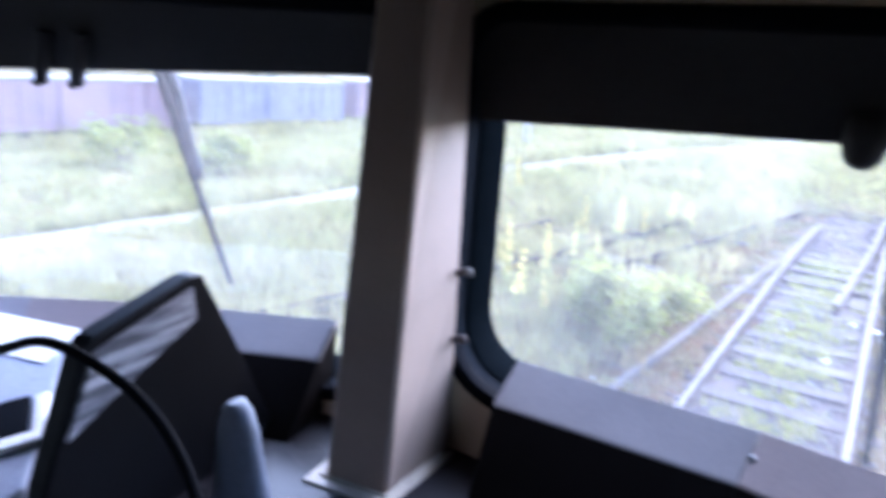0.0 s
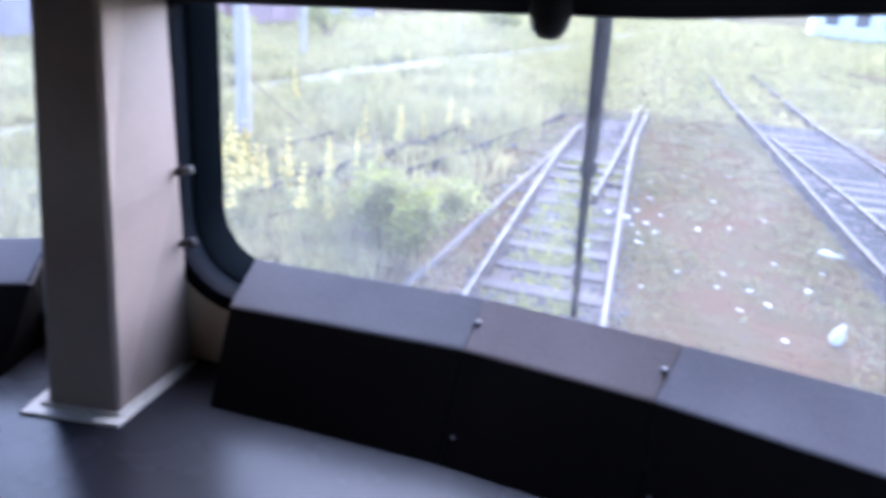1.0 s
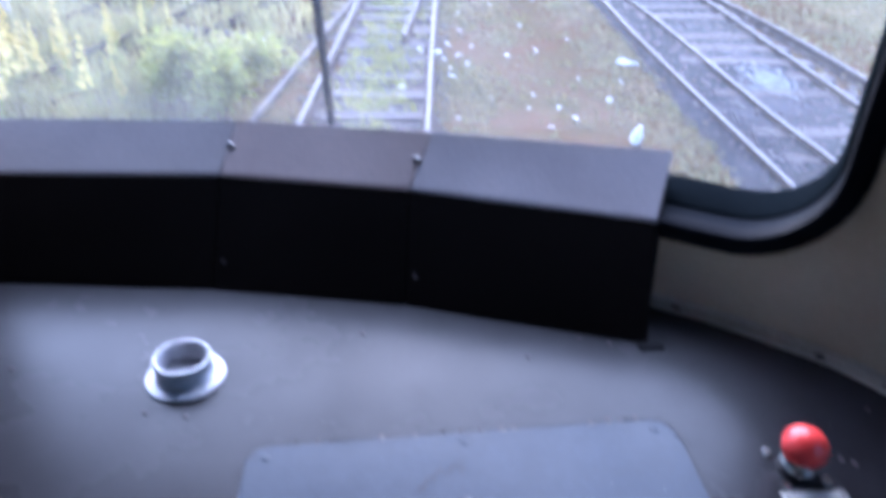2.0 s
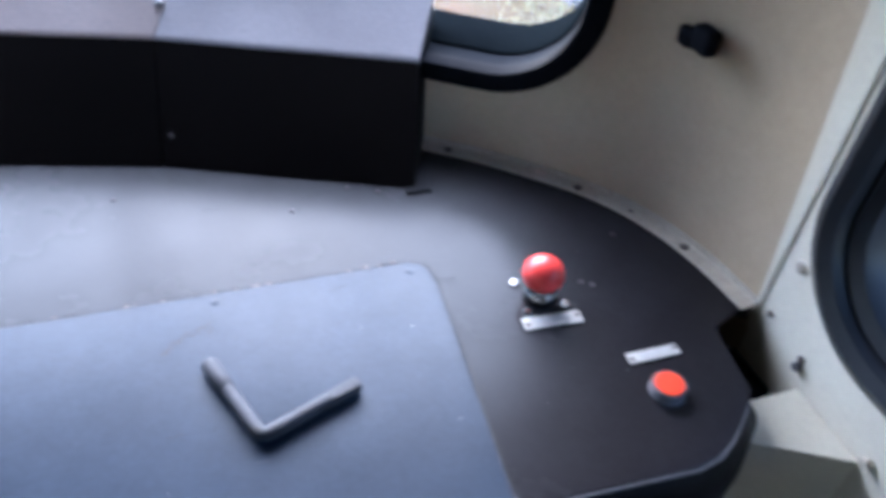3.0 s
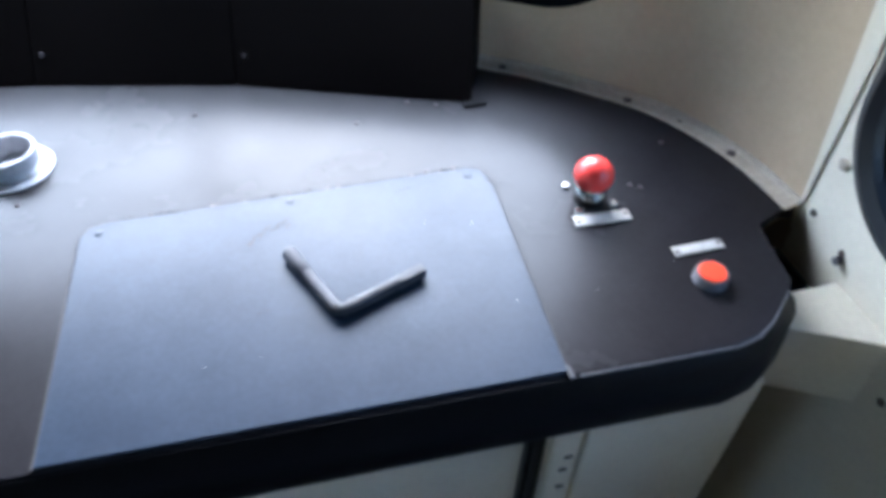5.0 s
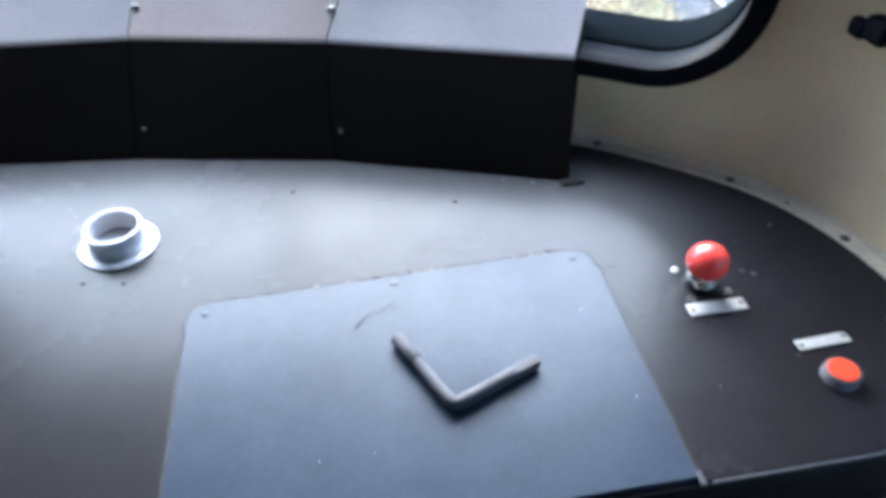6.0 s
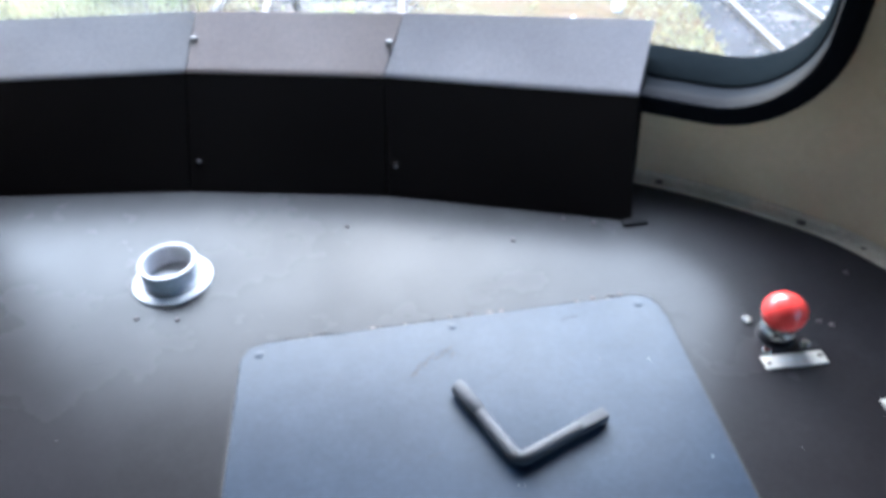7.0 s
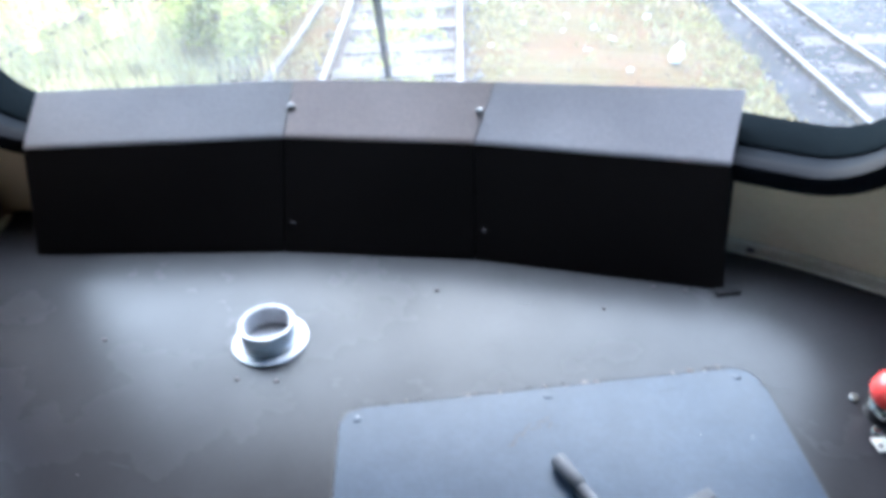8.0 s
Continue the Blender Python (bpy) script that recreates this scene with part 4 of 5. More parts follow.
panel = thing("dial_console", "pale grey-blue sloping console with white dials and a dark display", "console", CAB @ Matrix.Translation((-0.62, -0.2, 0)))
bm = bmesh.new()
line = [(-1.02, -0.075), (-0.475, -0.075), (-0.270, -0.310), (-0.300, -0.430), (-1.02, -0.430)]
lo_ = [bm.verts.new((u, v, 0.0)) for u, v in line]
hi_ = [bm.verts.new((u, v, 0.168 + 0.30 * (v + 0.075))) for u, v in line]
bm.faces.new(hi_)
bm.faces.new(list(reversed(lo_)))
for i in range(5):
    bm.faces.new((lo_[i], lo_[(i + 1) % 5], hi_[(i + 1) % 5], hi_[i]))
bmesh.ops.bevel(bm, geom=list(bm.edges), offset=0.005, segments=2, affect="EDGES", profile=0.5)
part("housing", bm, M_GREYBLUE, panel, "", CAB)
slope = Matrix.Rotation(math.atan(0.30), 4, "X")


def on_console(u, v):
    return CAB @ Matrix.Translation((u, v, 0.168 + 0.30 * (v + 0.075))) @ slope


for i, (u, v) in enumerate(((-0.56, -0.20), (-0.68, -0.20), (-0.80, -0.20), (-0.92, -0.20))):
    d = part("dial", lathe([(0.052, -0.002), (0.052, 0.012), (0.046, 0.014), (0.046, 0.010), (0, 0.010)], 28), M_BLACK, panel, "round dial bezel", on_console(u, v), True)
    part("dial_face", lathe([(0.045, 0.0104), (0.045, 0.0108), (0, 0.0108)], 28), M_WHITE, d, "white dial face", on_console(u, v))
    part("needle", box((0.008, 0.012, 0.0118), (0.003, 0.040, 0.001), 0, Matrix.Rotation(0.6 + i, 4, "Z")), M_SEAM, d, "", on_console(u, v))
disp = part("display", box((0, 0, 0.002), (0.085, 0.090, 0.012), 0.002), M_RUBBER, panel, "dark blue-black display", on_console(-0.405, -0.255) @ Matrix.Rotation(radians(-42), 4, "Z"))
part("display_strip", box((0, 0.060, 0.002), (0.080, 0.018, 0.010), 0.002), M_WHITE, panel, "white label strip", on_console(-0.405, -0.255) @ Matrix.Rotation(radians(-42), 4, "Z"))
part("edge_frame", box((0.066, 0.005, 0.002), (0.022, 0.24, 0.014), 0.003), M_WHITE, panel, "pale raised edge", on_console(-0.405, -0.235) @ Matrix.Rotation(radians(-42), 4, "Z"))
paper = thing("paper_sheet", "white sheet of paper lying on the instrument panel", "paper", CAB @ Matrix.Translation((-0.60, -0.12, 0.16)))
part("sheet", box((-0.09, 0.010, 0.0012), (0.26, 0.085, 0.0015), 0, Matrix.Rotation(radians(5), 4, "Z")), M_WHITE, paper, "", on_console(-0.50, -0.115))

lever = thing("brake_lever", "grey-blue tapered brake lever with a rounded top", "lever", CAB @ Matrix.Translation((-0.02, -0.2, 0)))
bm = bmesh.new()
prof = [(0.062, 0.0), (0.052, 0.05), (0.043, 0.10), (0.035, 0.15), (0.029, 0.195), (0.020, 0.219), (0.006, 0.230)]
rings = []
for r, w in prof:
    cxl = -0.026 - 0.05 * w
    rings.append([bm.verts.new((cxl + r * math.cos(a), -0.20 + (0.012 + 0.2 * r) * math.sin(a), w)) for a in [2 * math.pi * k / 18 for k in range(18)]])
for a, b in zip(rings, rings[1:]):
    for i in range(18):
        bm.faces.new((a[i], a[(i + 1) % 18], b[(i + 1) % 18], b[i]))
bm.faces.new(rings[0])
bm.faces.new(list(reversed(rings[-1])))
part("lever_body", bm, M_LEVER, lever, "", CAB, True)
part("pivot", lathe([(0.04, 0.0), (0.04, 0.012), (0.03, 0.02), (0, 0.02)], 24, (0.01, -0.245, 0)), M_BLACK, lever, "", CAB, True)

cable = thing("microphone_cable", "black coiled-off microphone cable arching over the desk", "cable", CAB @ Matrix.Translation((0, -0.4, 0)))
pts = smooth_curve([(-0.46, -0.22, 0.12), (-0.36, -0.33, 0.26), (-0.165, -0.40, 0.335), (-0.084, -0.40, 0.362), (0.014, -0.40, 0.340), (0.07, -0.40, 0.290), (0.095, -0.40, 0.21), (0.105, -0.41, 0.10), (0.10, -0.43, 0.008), (0.06, -0.46, 0.007)], 6)
part("cable_run", tube(pts, 0.0052, 10), M_RUBBER, cable, "", CAB, True)

# Dark box added to bring ceiling shade over the pillar top.
header = thing("overhead_box", "added dark box along the ceiling that shades the pillar top", "equipment box", CAB @ Matrix.Translation((0, 0.08, 0.92)))
part("header_block", box((0, 0.075, 0.835), (2.10, 0.20, 0.17), 0.012), M_DARK, header, "", CAB)

# ---------------------------------------------------------------- outside: materials
M_GROUND = mat("yard_soil", (0.100, 0.057, 0.027), 0.95, second=(0.080, 0.066, 0.026), scale=1.3, fine=22, bump=0.5, mix=1.0, spec=0.0, dist=0.02)
M_MEADOW = mat("meadow_soil", (0.125, 0.110, 0.052), 0.95, second=(0.15, 0.118, 0.062), scale=0.5, fine=9, bump=0.6, mix=1.0, spec=0.0, dist=0.05)
M_ROAD = mat("pale_gravel_road", (0.215, 0.205, 0.17), 0.9, second=(0.17, 0.165, 0.12), scale=1.2, fine=30, bump=0.4, spec=0.2, dist=0.01)
M_EARTH = mat("earthy_ballast", (0.085, 0.064, 0.053), 0.95, second=(0.050, 0.044, 0.040), scale=3.0, fine=34, bump=0.7, mix=1.0, spec=0.2, dist=0.015)
M_BALLAST = mat("grey_ballast", (0.024, 0.025, 0.029), 0.9, second=(0.075, 0.076, 0.085), low=0.52, high=0.72, scale=1.0, fine=26, bump=0.6, mix=0.9, spec=0.04, dist=0.015)
M_STONE = mat("ballast_stone", (0.12, 0.105, 0.10), 0.85, second=(0.08, 0.075, 0.078), scale=8, fine=60, bump=0.3, island=0.45, spec=0.3)
M_PALESTONE = mat("pale_limestone", (0.36, 0.36, 0.36), 0.9, second=(0.24, 0.24, 0.25), scale=8, fine=60, bump=0.3, island=0.35, spec=0.2)
M_PEBBLE = mat("brown_pebble", (0.15, 0.115, 0.09), 0.9, second=(0.10, 0.08, 0.065), scale=8, fine=60, bump=0.3, island=0.4, spec=0.2)
M_RAIL = mat("rusty_rail_side", (0.042, 0.033, 0.030), 0.85, second=(0.06, 0.045, 0.038), scale=5, fine=60, bump=0.2, spec=0.02)
M_RAILPALE = mat("dusty_rail", (0.13, 0.11, 0.095), 0.9, second=(0.085, 0.068, 0.055), scale=4, fine=60, bump=0.2)
M_RAILTOP = mat("polished_rail_head", (0.125, 0.118, 0.120), 0.75, metal=0.0, second=(0.075, 0.066, 0.062), scale=3, fine=80, bump=0.05)
M_SLEEPER = mat("weathered_sleeper", (0.105, 0.090, 0.084), 0.95, second=(0.045, 0.038, 0.034), scale=3, fine=40, bump=0.4, island=0.3, spec=0.2, stretch=(0.4, 2, 1), dist=0.006)
M_GRASS = mat("meadow_grass_blades", (0.26, 0.255, 0.098), 0.7, second=(0.35, 0.305, 0.140), scale=0.6, fine=3, bump=0, mix=1.0, island=0.22, spec=0.15, leaf=0.45)
M_DRYGRASS = mat("dry_grass_blades", (0.26, 0.21, 0.13), 0.8, second=(0.20, 0.22, 0.10), scale=1.2, fine=4, bump=0, mix=1.0, island=0.3, spec=0.15, leaf=0.4)
M_TUFT = mat("sparse_tuft_blades", (0.20, 0.19, 0.075), 0.8, second=(0.24, 0.185, 0.085), scale=1.5, fine=4, bump=0, mix=1.0, island=0.3, spec=0.15, leaf=0.4)
M_LEAF = mat("green_leaves", (0.22, 0.24, 0.062), 0.6, second=(0.32, 0.31, 0.10), scale=2, fine=10, bump=0, mix=1.0, island=0.25, spec=0.2, leaf=0.45)
M_FARLEAF = mat("dark_leaves", (0.09, 0.11, 0.06), 0.7, second=(0.13, 0.14, 0.07), scale=0.8, fine=4, bump=0, mix=1.0, island=0.3, spec=0.2, leaf=0.4)
M_YELLOW = mat("yellow_petals", (0.74, 0.58, 0.15), 0.6, second=(0.66, 0.55, 0.18), scale=10, fine=60, bump=0, island=0.25, spec=0.2)
M_BARK = mat("bark", (0.12, 0.10, 0.08), 0.9, second=(0.07, 0.06, 0.05), scale=6, fine=40, bump=0.4, spec=0.2, dist=0.01)
M_POST = mat("grey_timber_post", (0.48, 0.42, 0.39), 0.85, second=(0.36, 0.31, 0.29), scale=6, fine=50, bump=0.3, spec=0.2, stretch=(3, 3, 0.5))
M_PAPER = mat("litter_paper", (0.75, 0.75, 0.75), 0.8, second=(0.6, 0.6, 0.58), scale=15, fine=80, bump=0.2, island=0.15)
M_WAGON = mat("faded_wagon_paint", (0.28, 0.17, 0.17), 0.7, second=(0.21, 0.14, 0.145), scale=0.8, fine=12, bump=0.1)
M_WAGONGREY = mat("grey_wagon_paint", (0.25, 0.23, 0.26), 0.7, second=(0.11, 0.10, 0.11), scale=0.8, fine=12, bump=0.1)
M_UNDER = mat("wagon_underframe", (0.03, 0.028, 0.028), 0.8, scale=3, fine=20, bump=0.1)
M_PLASTER = mat("white_plaster", (0.78, 0.78, 0.76), 0.8, second=(0.68, 0.67, 0.64), scale=0.6, fine=12, bump=0.1, spec=0.2)
M_ROOF = mat("slate_roof", (0.12, 0.13, 0.15), 0.7, second=(0.09, 0.10, 0.11), scale=1.5, fine=14, bump=0.2)
M_SIGNRED = mat("faded_red_sign", (0.22, 0.075, 0.065), 0.8, second=(0.16, 0.055, 0.05), scale=3, fine=20, bump=0.02)
M_BLUEGLASS = mat("dark_window", (0.03, 0.04, 0.06), 0.15, scale=3, fine=20, bump=0)


# ---------------------------------------------------------------- outside: ground, road, ballast
def ground_z(x, y):
    return -0.145 - 0.10 * min(max(0.0, -7.0 - x), 31.0)


def bumps(x, y):
    return 0.022 * noise.noise(Vector((x * 0.8, y * 0.8, 0.3))) if -40 < x < 26 and -2 < y < 70 else 0.0


bm = bmesh.new()
xs = [-3000, -400, -120, -60] + [-42 + 1.0 * i for i in range(36)] + [-6 + 0.5 * i for i in range(30)] + [9 + i for i in range(16)] + [30, 60, 120, 400, 3000]
ys = [-3000, -200, -40, -10, -4] + [-2 + 0.5 * i for i in range(52)] + [24 + 2 * i for i in range(13)] + [60, 80, 120, 200, 500, 3000]
grid = [[bm.verts.new((x, y, ground_z(x, y) + bumps(x, y))) for x in xs] for y in ys]
for a, b in zip(grid, grid[1:]):
    for i in range(len(xs) - 1):
        bm.faces.new((a[i], a[i + 1], b[i + 1], b[i]))
for f in bm.faces:
    c = f.calc_center_median()
    lim = -1.25 + 0.5 * noise.noise(Vector((c.x, c.y * 0.6, 9.0)))
    if 8.6 < c.y < 14:
        lim -= 1.9
    f.material_index = 1 if c.x < lim or c.y > 17.5 + 2.5 * noise.noise(Vector((c.x * 0.7, c.y * 0.3, 1.0))) or c.x > 6.2 + noise.noise(Vector((c.x, c.y * 0.5, 4.0))) else 0
gr = single("ground", bm, M_GROUND, "dry brown yard soil running out into pale green meadow", "ground", kind="structure", smooth=True)
gr.data.materials.append(M_MEADOW)


def ribbon(line, half, lift, wobble=0.0, seed=0):
    """A strip that lies on the ground along a line."""
    bm = bmesh.new()
    pts = smooth_curve(line, 10)
    rows = []
    for i, p in enumerate(pts):
        d = (pts[min(i + 1, len(pts) - 1)] - pts[max(i - 1, 0)]).normalized()
        nx, ny = d.y, -d.x
        row = []
        for k in (-1.0, -0.8, 0.0, 0.8, 1.0):
            hw = half * k * (1 + wobble * noise.noise(Vector((i * 0.35, k * 3, seed))))
            x, y = p.x + nx * hw, p.y + ny * hw
            row.append(bm.verts.new((x, y, ground_z(x, y) + bumps(x, y) + (lift if abs(k) < 1 else -0.03))))
        rows.append(row)
    for a, b in zip(rows, rows[1:]):
        for j in range(4):
            bm.faces.new((a[j], a[j + 1], b[j + 1], b[j]))
    return bm


single("road", ribbon([(-10.0, -2), (-9.2, 4), (-8.7, 8), (-8.3, 12), (-7.9, 15.5), (-7.1, 20), (-5.2, 28), (-3.2, 38), (2.8, 82), (12, 140)], 0.6, 0.025, 0.15, 1), M_ROAD, "pale gravel track running through the meadow", "road", kind="structure", smooth=True)
single("ballast_bed", ribbon([(4.2, -7), (4.0, 0), (3.95, 6), (3.95, 10), (3.85, 14), (3.80, 18.4)], 0.95, 0.080, 0.12, 2), M_BALLAST, "dark cinder ballast under the mixed-gauge track", "ballast", kind="structure", smooth=True)
single("ballast_bed_near", ribbon([(0, 0), (0, 5), (0, 9), (0, 13), (0, 17)], 0.66, 0.004, 0.4, 3), M_EARTH, "old earthy ballast between worn sleepers", "ballast", kind="structure", smooth=True)


# ---------------------------------------------------------------- tracks
RAIL_SEC = [(-0.055, -0.125), (0.055, -0.125), (0.055, -0.115), (0.010, -0.100), (0.010, -0.035), (0.025, -0.028), (0.027, -0.004), (0.023, 0.0), (-0.023, 0.0), (-0.027, -0.004), (-0.025, -0.028), (-0.010, -0.035), (-0.010, -0.100), (-0.055, -0.115)]


def add_rail(track, line, dz=0.0, rusty=False, steel=None):
    pts = smooth_curve(line, 6)
    bm, cap = bmesh.new(), bmesh.new()
    rows, tops = [], []
    for i, p in enumerate(pts):
        d = (pts[min(i + 1, len(pts) - 1)] - pts[max(i - 1, 0)]).normalized()
        g = ground_z(p.x, p.y) + 0.145 + dz
        rows.append([bm.verts.new((p.x + d.y * a, p.y - d.x * a, g + b)) for a, b in RAIL_SEC])
        tops.append([cap.verts.new((p.x + d.y * a, p.y - d.x * a, g + b)) for a, b in ((-0.018, -0.001), (0.018, -0.001), (0.017, 0.002), (-0.017, 0.002))])
    n = len(RAIL_SEC)
    for a, b in zip(rows, rows[1:]):
        for j in range(n):
            bm.faces.new((a[j], a[(j + 1) % n], b[(j + 1) % n], b[j]))
    bm.faces.new(rows[0])
    bm.faces.new(list(reversed(rows[-1])))
    for a, b in zip(tops, tops[1:]):
        for j in range(4):
            cap.faces.new((a[j], a[(j + 1) % 4], b[(j + 1) % 4], b[j]))
    cap.faces.new(tops[0])
    cap.faces.new(list(reversed(tops[-1])))
    r = part("rail", bm, steel or M_RAIL, track, "rusty steel rail")
    if rusty:
        cap.free()
    else:
        part("rail_head", cap, M_RAILTOP, r, "worn shiny running surface")


SLEEPER_MESH = {}


def sleeper_mesh(length, kind):
    if (length, kind) not in SLEEPER_MESH:
        bm = bmesh.new()
        add_box(bm, (0, 0, -0.07), (length, 0.22, 0.14), 0.012, seg=1)
        for v in bm.verts:
            v.co.x += 0.02 * math.sin(v.co.y * 90 + kind)
            v.co.z += 0.006 * math.sin(v.co.x * 5 + kind * 2)
        me = bpy.data.meshes.new("sleeper")
        bm.to_mesh(me)
        bm.free()
        me.materials.append(M_SLEEPER)
        SLEEPER_MESH[(length, kind)] = me
    return SLEEPER_MESH[(length, kind)]


def add_sleepers(track, line, length, spacing, top, seed, gone=0.0):
    rng = random.Random(seed)
    pts = smooth_curve(line, 30)
    run, nxt = 0.0, 0.2
    for a, b in zip(pts, pts[1:]):
        step = (b - a).length
        while nxt <= run + step:
            p = a + (b - a) * ((nxt - run) / step)
            d = (b - a).normalized()
            nxt += spacing * rng.uniform(0.92, 1.08)
            if rng.random() < gone:
                continue
            ob = new("sleeper", sleeper_mesh(length, rng.randrange(3)))
            ob.parent = track
            ob.matrix_basis = WORLD_OF[track.name].inverted() @ Matrix.Translation((p.x + rng.uniform(-0.03, 0.03), p.y, ground_z(p.x, p.y) + 0.145 + top + rng.uniform(-0.012, 0.006))) @ Matrix.Rotation(math.atan2(-d.x, d.y) + rng.uniform(-0.03, 0.03), 4, "Z")
        run += step


main = thing("railway_track", "narrow-gauge yard track with bright worn rails and weedy wooden sleepers", "railway track", Matrix.Translation((0, 6, -0.14)), group="tracks")
add_rail(main, [(-0.566, -8), (-0.566, 6), (-0.56, 11), (-0.52, 13.4), (-0.44, 15.2)])
add_rail(main, [(0.566, -8), (0.566, 6), (0.57, 11), (0.62, 14.5), (0.80, 18.0)])
branch = thing("railway_track", "merging turnout rails of a rusty narrow-gauge siding", "railway track", Matrix.Translation((-0.8, 9, -0.14)), group="tracks")
add_rail(branch, [(-1.40, 3.0), (-1.13, 6.25), (-1.02, 7.43), (-0.87, 9.68), (-0.60, 13.4), (-0.52, 15.3)], -0.075, True, M_RAILPALE)
add_rail(branch, [(0.205, 9.83), (0.40, 13.4), (0.555, 17.2), (0.60, 18.5)])
right = thing("railway_track", "mixed-gauge track with four rails on dark wooden sleepers", "railway track", Matrix.Translation((4, 8, -0.14)), group="tracks")
add_rail(right, [(3.70, -6.0), (3.44, 1.0), (3.36, 5.0), (3.24, 7.6), (3.15, 10), (3.10, 13), (3.04, 16.2), (2.88, 22), (2.86, 28)])
add_rail(right, [(4.40, -6.0), (4.16, 1.0), (3.90, 5.8), (3.78, 7.3), (3.62, 11.0), (3.40, 13.8), (3.19, 16.3)])
add_rail(right, [(4.80, -6.0), (4.78, 1.0), (4.76, 7.4), (4.74, 9.4), (4.72, 12.0), (4.58, 16), (4.48, 18.5), (4.48, 24), (4.55, 31)])
add_rail(right, [(5.52, -6.0), (5.36, 1.0), (5.24, 8.1), (5.17, 10.2), (4.92, 13.0), (4.66, 16.5)])
left = thing("railway_track", "half-buried rusty rails of a disused siding in tall grass", "railway track", Matrix.Translation((-3, 10, -0.14)), group="tracks")
add_rail(left, [(-4.2, 5.2), (-3.42, 8.6), (-2.97, 10.8), (-2.55, 13.0), (-1.7, 17)], -0.035, True)
add_rail(left, [(-2.95, 7.3), (-2.33, 9.95), (-2.01, 11.15), (-1.5, 13.6), (-0.9, 16.5)], -0.035, True)
far_left = thing("railway_track", "single rusty rail lying in the meadow", "railway track", Matrix.Translation((-4.4, 8, -0.14)), group="tracks")
add_rail(far_left, [(-5.1, 3.2), (-4.37, 5.16), (-4.10, 6.2), (-3.9, 6.9)], 0.0, True)
add_rail(far_left, [(-4.7, 8.9), (-4.38, 9.4), (-4.3, 10.3), (-4.1, 11.5)], 0.0, True)


# ---------------------------------------------------------------- grass, stones
def blade_mesh(name, spots, material, label, category):
    """Tufts of bent blades, one mesh; spots: x, y, height, blades, spread."""
    rng = np.random.RandomState(len(spots))
    V, F = [], []
    n = 0
    for x, y, h, k, spread in spots:
        g = ground_z(x, y) - 0.02
        for _ in range(k):
            a = rng.uniform(0, 2 * math.pi)
            bx, by = x + rng.normal(0, spread), y + rng.normal(0, spread)
            hh = h * rng.uniform(0.55, 1.15)
            wd = (0.006 + 0.0009 * max(0, math.hypot(x, y) - 5)) * rng.uniform(0.7, 1.5)
            lean = hh * rng.uniform(0.1, 0.6)
            dx, dy = math.cos(a), math.sin(a)
            px, py = -dy * wd, dx * wd
            mx, my = bx + dx * lean * 0.35, by + dy * lean * 0.35
            V += [(bx - px, by - py, g), (bx + px, by + py, g), (mx + px * 0.8, my + py * 0.8, g + hh * 0.6), (mx - px * 0.8, my - py * 0.8, g + hh * 0.6), (bx + dx * lean, by + dy * lean, g + hh)]
            F += [(n, n + 1, n + 2, n + 3), (n + 3, n + 2, n + 4)]
            n += 5
    me = bpy.data.meshes.new(name)
    me.from_pydata(V, [], F)
    me.materials.append(material)
    return tagged(new(name, me), label, category, kind="stuff")


rng = random.Random(11)


def clear_of_road(x, y):
    cx = float(np.interp(y, [-2, 4, 8, 12, 15.5, 20, 28, 38, 82], [-10, -9.2, -8.7, -8.3, -7.9, -7.1, -5.2, -3.2, 2.8]))
    return abs(x - cx) > 0.7


spots = []
while len(spots) < 26000:
    y = 2.5 + 38 * rng.random() ** 1.4
    x = -1.15 - (26 if rng.random() < 0.35 else 4 + 0.75 * y) * rng.random()
    if not clear_of_road(x, y):
        continue
    patch = noise.noise(Vector((x * 0.45, y * 0.45, 2.0)))
    if patch < -0.35 and rng.random() < 0.6:
        continue
    if x > -1.5 and rng.random() < 0.7:
        continue
    if -3.0 < x < -1.3 and 9.0 < y < 13 and rng.random() < 0.55:
        continue
    h = (0.20 + 0.16 * patch + 0.12 * rng.random()) * (1.0 if y < 12 else 1.25)
    spots.append((x, y, max(h, 0.08), 6, 0.05 + 0.006 * y))
blade_mesh("meadow_grass", spots, M_GRASS, "tall pale green meadow grass beside the track", "grass")
spots = []
while len(spots) < 4200:
    y = 38 + 70 * rng.random() ** 1.3
    x = -40 + 62 * rng.random()
    if not clear_of_road(x, y):
        continue
    spots.append((x, y, rng.uniform(0.3, 0.8), 8, 0.5))
for _ in range(5000):   # rough growth between the tracks further out and below the wagons
    if rng.random() < 0.5:
        x, y = rng.uniform(-1.5, 9.0), rng.uniform(18, 44)
        spots.append((x, y, rng.uniform(0.08, 0.28), 6, 0.25))
    else:
        t = rng.random()
        x, y = -30.5 + 7.5 * t + rng.uniform(-4, 3), -4 + 70 * t
        spots.append((x, y, rng.uniform(0.4, 1.1), 6, 0.4))
blade_mesh("far_grass", spots, M_GRASS, "rough grass in the distance", "grass")
spots = []
